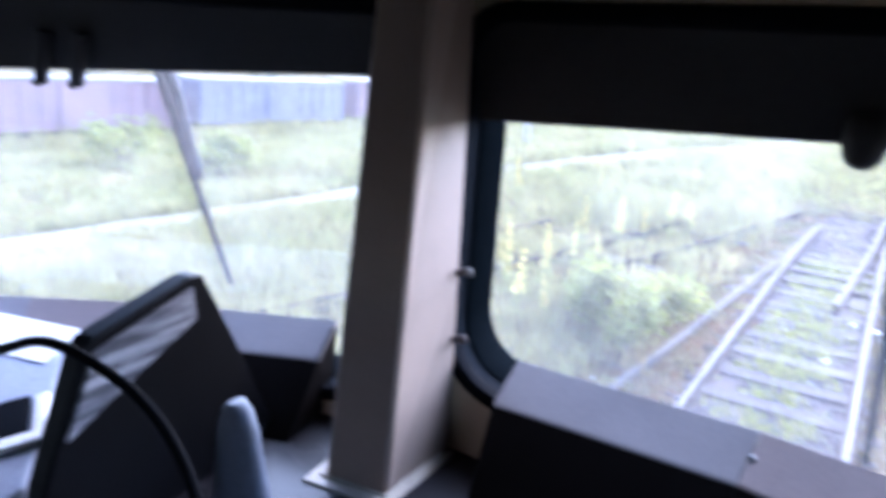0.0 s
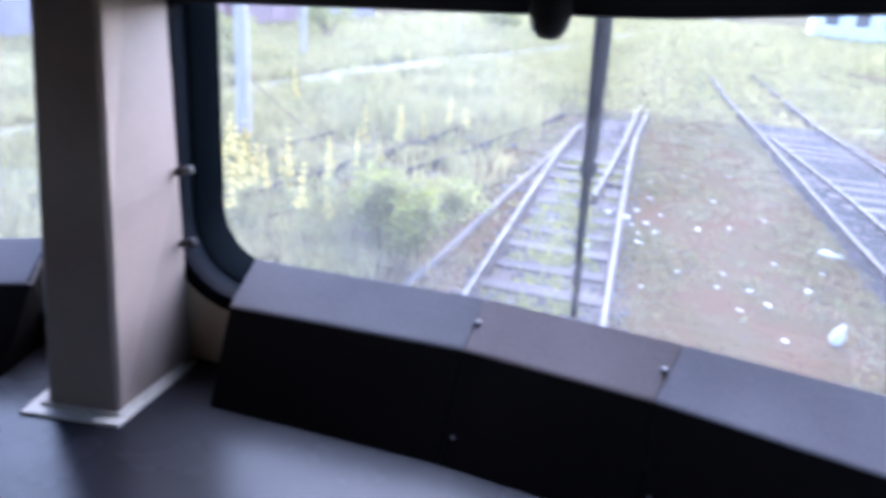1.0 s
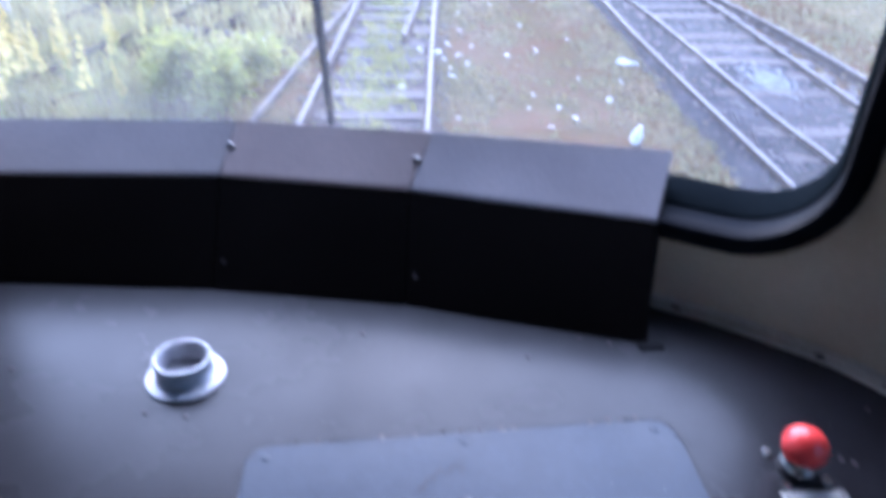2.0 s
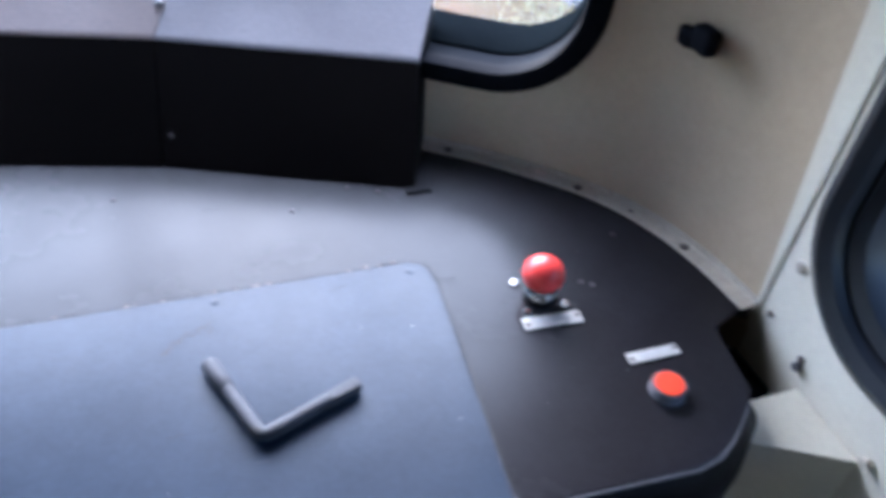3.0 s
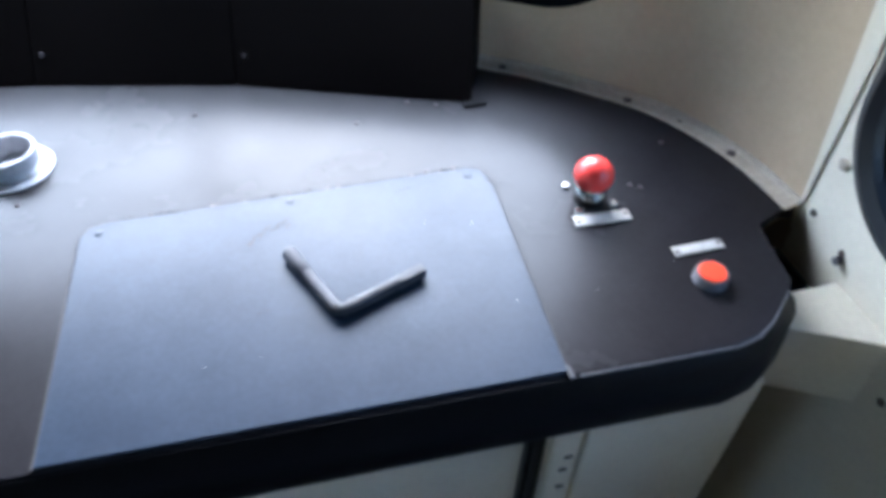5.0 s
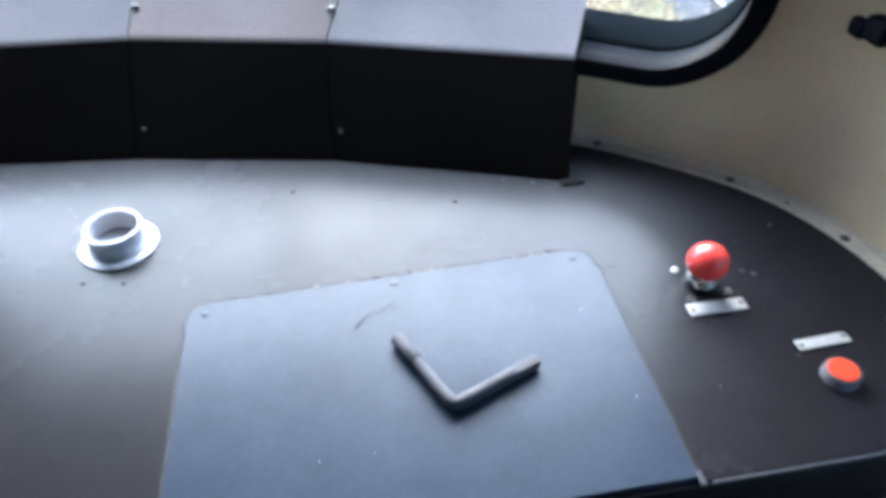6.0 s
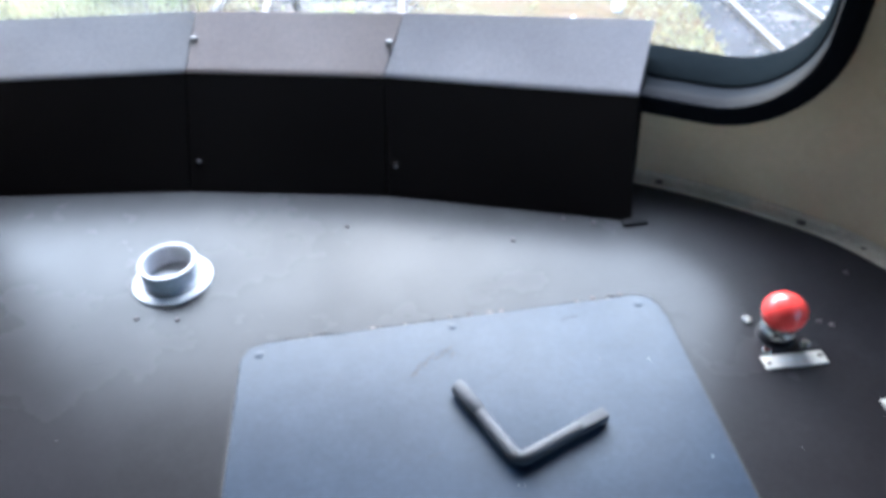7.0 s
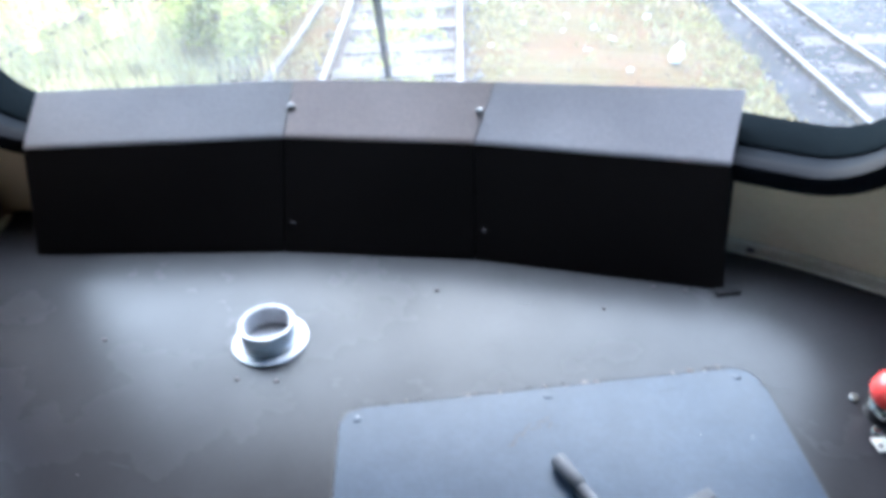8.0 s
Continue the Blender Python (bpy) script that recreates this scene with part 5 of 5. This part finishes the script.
for _ in range(17000):
    y = 4 + 30 * rng.random() ** 1.4
    if rng.random() < 0.55:
        x = rng.choice((rng.gauss(2.75, 0.35), rng.gauss(5.9, 0.5), rng.gauss(0.0, 0.28), rng.uniform(0.7, 3.1), rng.uniform(0.7, 3.1), rng.gauss(-0.85, 0.2)))
    else:
        x = rng.uniform(5.5, 12 + 0.3 * y)
    on_main = abs(x) < 0.55
    if on_main and noise.noise(Vector((x * 2.0, y * 0.9, 7.0))) < 0.12:
        continue
    if 0.7 < x < 2.5 and noise.noise(Vector((x * 0.9, y * 0.7, 5.0))) < 0.0 and rng.random() < 0.8:
        continue
    spots.append((x, y, rng.uniform(0.03, 0.09) if x < 3.2 else rng.uniform(0.03, 0.12), 5, 0.04 + 0.004 * y))
blade_mesh("track_weeds", spots, M_DRYGRASS, "low dry weeds between and beside the rails", "weeds")
spots = [(rng.gauss(0.0, 0.22), yy + rng.gauss(0, 0.18), rng.uniform(0.06, 0.12), 9, 0.05) for yy in (5.7, 6.35, 6.95, 7.6, 8.2, 8.8, 9.4, 10.05, 10.7, 11.3, 12.0) for _ in range(75) if rng.random() < 0.5 + 0.5 * math.sin(yy * 5)]
spots += [(rng.gauss(3.72, 0.20), rng.gauss(2.85, 0.32), rng.uniform(0.09, 0.18), 6, 0.05) for _ in range(34)]
blade_mesh("green_weeds", spots, M_LEAF, "fresh green weeds growing on the sleepers", "weeds")


spots = []
for _ in range(9000):
    y = 4.5 + 14 * rng.random() ** 1.3
    x = rng.uniform(0.62, 3.3)
    d = noise.noise(Vector((x * 1.1, y * 0.55, 3.0))) + 0.5 * noise.noise(Vector((x * 3.0, y * 2.0, 8.0))) + 0.35 * abs(x - 1.9) - 0.1
    if d > rng.uniform(0.0, 0.5):
        spots.append((x, y, rng.uniform(0.03, 0.075), 6, 0.04))
blade_mesh("soil_tufts", spots, M_TUFT, "thin low grass tufts on the trodden soil", "grass")


def stones(name, n, pick, material, label):
    rng = random.Random(n)
    base = bmesh.new()
    bmesh.ops.create_icosphere(base, subdivisions=1, radius=1.0)
    bv = [v.co.copy() for v in base.verts]
    bf = [[v.index for v in f.verts] for f in base.faces]
    base.free()
    V, F = [], []
    for _ in range(n):
        x, y, r = pick(rng)
        z = ground_z(x, y) + bumps(x, y) + (0.083 if x > 3.15 and y < 18 else 0.012)
        k = len(V)
        s = [r * rng.uniform(0.6, 1.3) for _ in range(3)]
        a = rng.uniform(0, 6.3)
        for c in bv:
            q = c * rng.uniform(0.8, 1.15)
            px, py = q.x * s[0], q.y * s[1]
            V.append((x + px * math.cos(a) - py * math.sin(a), y + px * math.sin(a) + py * math.cos(a), z + q.z * s[2] * 0.6))
        F += [[i + k for i in f] for f in bf]
    me = bpy.data.meshes.new(name)
    me.from_pydata(V, [], F)
    me.materials.append(material)
    return tagged(new(name, me), label, "gravel", kind="stuff")


stones("ballast_stones", 7000, lambda r: (r.uniform(-0.75, 0.75) if r.random() < 0.55 else r.uniform(3.0, 5.1), 4 + 14 * r.random() ** 1.5, r.uniform(0.010, 0.030)), M_STONE, "loose grey ballast stones along the tracks")
stones("pale_spilled_stones", 480, lambda r: (r.gauss(4.25, 0.14), r.gauss(8.5, 0.26), r.uniform(0.008, 0.020)), M_PALESTONE, "pale spilled stones on the dark ballast")
stones("yard_pebbles", 1500, lambda r: (r.uniform(0.7, 3.2), 5 + 12 * r.random() ** 1.4, r.uniform(0.005, 0.014)), M_PEBBLE, "scattered pebbles on the brown soil")

# ---------------------------------------------------------------- litter
rng = random.Random(21)
scraps = [(3.73, 12.2, .16), (2.84, 9.2, .14), (1.46, 9.4, .06), (1.84, 9.67, .07), (1.85, 7.65, .06), (1.97, 7.34, .08), (2.41, 7.92, .07), (3.33, 8.23, .10), (0.92, 10.6, .06), (1.41, 12.2, .07), (0.42, 9.6, .09), (0.63, 9.48, .10), (0.98, 9.04, .07), (0.27, 8.2, .07), (-0.38, 8.0, .07), (1.64, 8.04, .05), (5.93, 19.5, .3), (0.80, 8.6, .06), (0.75, 9.9, .06), (-1.35, 6.3, .06), (2.2, 8.6, .05), (1.2, 7.9, .05), (0.9, 11.6, .06), (2.0, 6.6, .05), (0.70, 9.2, .05), (0.88, 9.35, .06), (0.78, 8.9, .05), (1.05, 9.8, .04), (1.30, 10.4, .04), (1.15, 8.5, .04), (1.55, 7.6, .04), (1.7, 7.1, .05), (2.65, 8.5, .05), (2.3, 10.2, .05), (0.2, 7.5, .05), (-0.2, 8.9, .05), (0.85, 7.3, .04), (1.75, 10.9, .05), (2.1, 12.6, .06)]
for x, y, r in scraps:
    r *= 0.72
    bm = bmesh.new()
    n = rng.randrange(6, 9)
    ring = [(r * rng.uniform(0.5, 1.0) * math.cos(2 * math.pi * i / n), r * 0.7 * rng.uniform(0.5, 1.0) * math.sin(2 * math.pi * i / n)) for i in range(n)]
    lo = [bm.verts.new((a, b, rng.uniform(0, 0.01))) for a, b in ring]
    hi = [bm.verts.new((a * 0.8, b * 0.8, r * rng.uniform(0.1, 0.45))) for a, b in ring]
    c = bm.verts.new((0, 0, r * 0.3))
    for i in range(n):
        bm.faces.new((lo[i], lo[(i + 1) % n], hi[(i + 1) % n], hi[i]))
        bm.faces.new((hi[i], hi[(i + 1) % n], c))
    bm.faces.new(list(reversed(lo)))
    for v in bm.verts:
        v.co.x *= 1.0 + 0.9 * ((x * 7.3) % 1.0)
        v.co.y *= 0.7 + 0.4 * ((y * 5.1) % 1.0)
    single("paper_scrap", bm, M_PAPER, "crumpled white scrap of litter on the soil", "litter", Matrix.Translation((x, y, ground_z(x, y) + bumps(x, y) + 0.012)) @ Matrix.Rotation(rng.uniform(0, 6), 4, "Z"), group="litter")
bag = bmesh.new()
add_lathe(bag, [(0, 0.0), (0.06, 0.005), (0.085, 0.05), (0.08, 0.14), (0.05, 0.22), (0.02, 0.26), (0.03, 0.29), (0, 0.285)], 12)
for v in bag.verts:
    v.co += Vector((noise.noise(v.co * 18), noise.noise(v.co * 18 + Vector((5, 0, 0))), 0)) * 0.02
single("plastic_bag", bag, M_PAPER, "tied white plastic bag standing on the soil", "bag", Matrix.Translation((2.40, 6.76, -0.14)) @ Matrix.Rotation(radians(12), 4, "Y") @ Matrix.Scale(0.6, 4), smooth=True)


# ---------------------------------------------------------------- plants
def leaf_cloud(bm, centre, radii, n, size, rng, hollow=0.45):
    for _ in range(n):
        d = Vector((rng.gauss(0, 1), rng.gauss(0, 1), rng.gauss(0, 1))).normalized()
        q = Vector(centre) + Vector((d.x * radii[0], d.y * radii[1], d.z * radii[2])) * (hollow + (1 - hollow) * rng.random())
        a = Vector((rng.gauss(0, 1), rng.gauss(0, 1), rng.gauss(0, 0.6))).normalized()
        b = a.cross(Vector((rng.gauss(0, 1), rng.gauss(0, 1), rng.gauss(0, 1)))).normalized()
        s = size * rng.uniform(0.6, 1.4)
        bm.faces.new([bm.verts.new(q + v) for v in (-a * s, b * s * 0.45, a * s, -b * s * 0.45)])


def bush(name, x, y, h, r, n, size, seed, material, label):
    rng = random.Random(seed)
    z = ground_z(x, y)
    o = thing(name, label, "bush", Matrix.Translation((x, y, z)), group="bushes")
    st, lv = bmesh.new(), bmesh.new()
    for k in range(9):
        a, t = rng.uniform(0, 6.3), rng.uniform(0.3, 0.9)
        tip = Vector((x + r * t * math.cos(a), y + r * t * math.sin(a), z + h * rng.uniform(0.6, 1.0)))
        add_tube(st, [Vector((x + 0.03 * math.cos(a), y, z - 0.03)), Vector((x, y, z)).lerp(tip, 0.5) + Vector((0, 0, 0.05 * h)), tip], [0.012 * h + 0.004, 0.008 * h + 0.003, 0.003], 6)
        leaf_cloud(lv, tip - Vector((0, 0, 0.2 * h)), (r * 0.42, r * 0.42, h * 0.34), n // 9, size, rng, 0.1)
    part("stems", st, M_BARK, o, "thin woody stems")
    part("foliage", lv, material, o, "ragged leaves")
    return o


bush("leafy_bush", -1.38, 7.05, 0.74, 0.55, 1900, 0.046, 1, M_LEAF, "bright green weedy bush beside the rails")
bush("leafy_bush", -1.85, 7.6, 0.62, 0.50, 1400, 0.046, 2, M_LEAF, "bright green weedy bush in the grass")
bush("leafy_bush", -1.25, 8.3, 0.35, 0.40, 700, 0.034, 3, M_LEAF, "low green weedy bush by the siding rail")
for i, (x, y, h) in enumerate(((-10.5, 18, 1.2), (-14, 25, 1.7), (-12.5, 12, 1.0), (12, 32, 1.5), (-16, 38, 2.2), (-19, 14, 1.5), (-8, 44, 1.8))):
    bush("scrub_bush", x, y, h, h * 0.8, 1100, 0.05 + 0.03 * h, 40 + i, M_LEAF, "straggling scrub bush in rough grass")

proto = thing("yellow_mullein", "tall weed with a spike of pale yellow flowers", "flower", Matrix.Translation((-3.4, 7.4, ground_z(-3.4, 7.4))), group="yellow flowers")
rng = random.Random(5)
b0 = Vector((-3.4, 7.4, ground_z(-3.4, 7.4)))
part("stem", tube([b0 - Vector((0, 0, 0.04)), b0 + Vector((0.01, 0, 0.35)), b0 + Vector((0, 0.02, 0.78))], [0.008, 0.007, 0.004], 6), M_LEAF, proto, "green stem")
fl = bmesh.new()
for k in range(90):
    t = rng.random()
    q = b0 + Vector((rng.gauss(0, 0.03 * (1.15 - t)), rng.gauss(0, 0.03 * (1.15 - t)) + 0.02 * t, 0.36 + 0.46 * t))
    a = Vector((rng.gauss(0, 1), rng.gauss(0, 1), rng.gauss(0, 1))).normalized()
    b = a.cross(Vector((0.3, 0.5, 0.8))).normalized()
    s = 0.020 * rng.uniform(0.6, 1.2)
    fl.faces.new([fl.verts.new(q + v) for v in (-a * s, b * s, a * s, -b * s)])
part("flower_spike", fl, M_YELLOW, proto, "pale yellow blossoms")
lf = bmesh.new()
for k in range(26):
    a = rng.uniform(0, 6.3)
    w = rng.uniform(0.02, 0.4)
    d = Vector((math.cos(a), math.sin(a), 0.5))
    q = b0 + Vector((0, 0, w))
    n_ = Vector((-d.y, d.x, 0)) * 0.016
    L_ = 0.16 - 0.2 * w
    lf.faces.new([lf.verts.new(v) for v in (q, q + d * L_ * 0.5 + n_, q + d * L_ + Vector((0, 0, -0.04)), q + d * L_ * 0.5 - n_)])
part("leaves", lf, M_LEAF, proto, "narrow green leaves")
for x, y in ((-3.4, 8.0), (-2.83, 8.65), (-3.9, 7.8), (-2.45, 6.95), (-2.97, 9.9), (-2.31, 13.1), (-3.55, 7.7), (-3.2, 7.2), (-3.75, 7.4), (-3.65, 8.3), (-2.95, 8.75), (-2.75, 9.2), (-2.6, 10.4), (-3.15, 10.2), (-2.9, 7.5), (-2.2, 7.1), (-3.1, 6.7), (-2.45, 12.4), (-2.15, 12.7), (-4.1, 8.4), (-4.3, 7.4), (-3.0, 11.6), (-5.2, 12.5), (-6.0, 16), (-4.6, 15), (-5.6, 20), (-3.4, 18), (-3.5, 7.3), (-3.3, 7.5), (-3.6, 7.5), (-3.45, 7.85), (-3.75, 7.65), (-3.25, 7.8), (-3.85, 7.25), (-3.05, 7.9), (-3.6, 7.95), (-3.35, 8.3), (-2.7, 8.2), (-2.6, 9.6), (-2.5, 11.2)):
    s = rng.uniform(0.6, 1.15)
    copy_thing(proto, Matrix.Translation((x, y, ground_z(x, y))) @ Matrix.Rotation(rng.uniform(0, 6), 4, "Z") @ Matrix.Rotation(rng.uniform(-0.12, 0.12), 4, "X") @ Matrix.Scale(s, 4))


def tree(x, y, h, seed, material, label):
    rng = random.Random(seed)
    z = ground_z(x, y)
    o = thing("tree", label, "tree", Matrix.Translation((x, y, z)), group="trees")
    tr, cr = bmesh.new(), bmesh.new()
    base = Vector((x, y, z))
    add_tube(tr, [base - Vector((0, 0, 0.2)), base + Vector((rng.gauss(0, 0.1), 0, h * 0.4)), base + Vector((rng.gauss(0, 0.3), 0, h * 0.85))], [0.028 * h, 0.02 * h, 0.006 * h], 8)
    for k in range(11):
        a, t = rng.uniform(0, 6.3), rng.uniform(0.3, 0.85)
        p = base + Vector((0, 0, h * t))
        tip = p + Vector((math.cos(a), math.sin(a), rng.uniform(0.2, 0.9))) * h * rng.uniform(0.16, 0.30)
        add_tube(tr, [p, p.lerp(tip, 0.5) + Vector((0, 0, 0.03 * h)), tip], [0.009 * h, 0.006 * h, 0.002 * h], 5)
        leaf_cloud(cr, tip, (h * 0.15, h * 0.15, h * 0.12), 130, 0.022 * h, rng, 0.15)
    leaf_cloud(cr, base + Vector((0, 0, h * 0.85)), (h * 0.16, h * 0.16, h * 0.16), 220, 0.022 * h, rng, 0.1)
    part("trunk", tr, M_BARK, o)
    part("crown", cr, material, o, "uneven leafy crown")
    return o


rng = random.Random(77)
for i in range(20):
    t = i / 19
    tree(-39 + 9 * t + rng.uniform(-3, 2), -4 + 105 * t + rng.uniform(-2, 2), rng.uniform(3.2, 4.8), 300 + i, M_FARLEAF, "dark leafy tree on the far side of the meadow")
for i, (x, y, h) in enumerate(((30, 92, 6), (36, 84, 7), (11, 110, 7), (2, 118, 7), (-9, 112, 6), (22, 108, 7), (44, 70, 7), (-18, 116, 6))):
    tree(x, y, h, 400 + i, M_FARLEAF, "leafy tree in the distance beyond the yard")

# ---------------------------------------------------------------- posts, sign, wagons, building
def post(x, y, h, r, wire):
    z = ground_z(x, y)
    o = thing("timber_post", "grey weathered timber post with a stay wire" if wire else "grey weathered timber post in the meadow", "post", Matrix.Translation((x, y, z)), group="posts")
    part("shaft", tube([(x, y, z - 0.3), (x - 0.02, y, z + h * 0.5), (x - 0.03, y, z + h)], [r, r * 0.92, r * 0.8], 14), M_POST, o)
    part("footing", lathe([(r * 1.9, -0.1), (r * 1.9, 0.05), (r * 1.2, 0.09), (0, 0.09)], 12, (x, y, z)), M_ROAD, o, "rough concrete footing")
    if wire:
        part("stay_wire", tube([(x, y, z + 1.05), (x + 1.3, y - 0.3, z + 0.3), (x + 1.75, y - 0.4, z)], 0.006, 6), M_UNDER, o, "dark stay wire")


post(-5.10, 10.5, 6.0, 0.105, True)
post(-10.5, 23.7, 6.0, 0.10, False)
post(-7.0, 31, 1.3, 0.07, False)

sign = thing("disc_sign", "faded red round sign on a thin post", "sign", Matrix.Translation((8.02, 22.2, -0.15)))
part("sign_post", tube([(8.02, 22.2, -0.3), (8.02, 22.2, 1.0)], 0.03, 8), M_POST, sign)
bm = lathe([(0, -0.012), (0.34, -0.012), (0.35, 0), (0.34, 0.012), (0, 0.012)], 28)
part("disc", bm, M_SIGNRED, sign, "faded red disc", Matrix.Translation((8.02, 22.16, 0.74)) @ Matrix.Rotation(radians(90), 4, "X") @ Matrix.Rotation(radians(0), 4, "Z"))


def wagon(x, y, ang, material, label):
    z = ground_z(x, y)
    m = Matrix.Translation((x, y, z)) @ Matrix.Rotation(ang, 4, "Z")
    o = thing("goods_wagon", label, "wagon", m, group="wagons")
    part("body", box((0, 0, 1.85), (2.6, 9.6, 2.1), 0.04), material, o, "", m)
    bm = bmesh.new()
    for k in range(13):
        for sd in (-1, 1):
            add_box(bm, (sd * 1.32, -4.7 + k * 0.783, 1.85), (0.06, 0.10, 2.0))
    part("ribs", bm, material, o, "upright steel ribs", m)
    part("roof", prism([(-1.36, -4.9), (1.36, -4.9), (1.36, 4.9), (-1.36, 4.9)], 2.92, 3.02, 0.03), M_WAGONGREY, o, "", m)
    part("sliding_door", box((1.36, 0.2, 1.85), (0.05, 2.0, 1.9), 0.01), material, o, "", m)
    part("underframe", box((0, 0, 0.68), (2.2, 9.4, 0.24)), M_UNDER, o, "", m)
    for sy in (-3.4, -2.1, 2.1, 3.4):
        bm = bmesh.new()
        for sd in (-0.55, 0.55):
            add_lathe(bm, [(0, -0.05), (0.43, -0.05), (0.45, 0), (0.43, 0.05), (0, 0.05)], 18, (0, 0, sd))
        add_lathe(bm, [(0.06, -0.55), (0.06, 0.55)], 8)
        part("wheelset", bm, M_UNDER, o, "", m @ Matrix.Translation((0, sy, 0.45)) @ Matrix.Rotation(radians(90), 4, "Y"))


for i in range(7):
    t = i / 6
    wagon(-33.5 + 7.5 * t, -2 + 64 * t, radians(-6.7), M_WAGON if i in (1, 2, 4, 5) else M_WAGONGREY, "faded red-brown goods wagon standing behind the meadow" if i in (1, 2, 4, 5) else "grey goods wagon standing behind the meadow")

house = thing("white_building", "low white plastered building with a dark roof at the yard edge", "building", Matrix.Translation((21, 80, -0.15)))
hm = Matrix.Translation((21, 80, -0.15)) @ Matrix.Rotation(radians(-8), 4, "Z")
part("wall", box((0, 4, 1.9), (11, 8, 3.8), 0.02), M_PLASTER, house, "", hm)
bm = bmesh.new()
v = [bm.verts.new(p) for p in ((-5.9, -0.5, 3.8), (5.9, -0.5, 3.8), (5.9, 8.5, 3.8), (-5.9, 8.5, 3.8), (-5.9, 4, 5.6), (5.9, 4, 5.6))]
for f in ((0, 1, 5, 4), (2, 3, 4, 5), (0, 4, 3), (1, 2, 5), (3, 2, 1, 0)):
    bm.faces.new([v[i] for i in f])
part("roof", bm, M_ROOF, house, "dark slate roof", hm)
for k in range(4):
    w = part("window", box((-3.9 + 2.6 * k, -0.03, 2.2), (1.2, 0.12, 1.4), 0.01), M_BLUEGLASS, house, "dark window", hm)
    part("sill", box((-3.9 + 2.6 * k, -0.12, 1.46), (1.4, 0.2, 0.08), 0.01), M_PLASTER, w, "", hm)
part("door", box((4.9, -0.03, 1.05), (0.9, 0.12, 2.1), 0.01), M_WAGONGREY, house, "grey door", hm)

# sleepers last
add_sleepers(main, [(0, -8), (0, 8), (0, 13.4)], 1.24, 0.62, -0.108, 1)
add_sleepers(branch, [(-0.30, 9.9), (-0.1, 13), (0.0, 16)], 1.5, 0.62, -0.128, 2, 0.3)
add_sleepers(right, [(4.62, -6), (4.40, 1), (4.28, 7.5), (4.16, 12), (3.95, 17.5)], 1.55, 0.55, -0.058, 3)
add_sleepers(left, [(-3.6, 6.2), (-2.65, 10.4), (-1.8, 14.5)], 1.6, 0.7, -0.120, 4, 0.35)
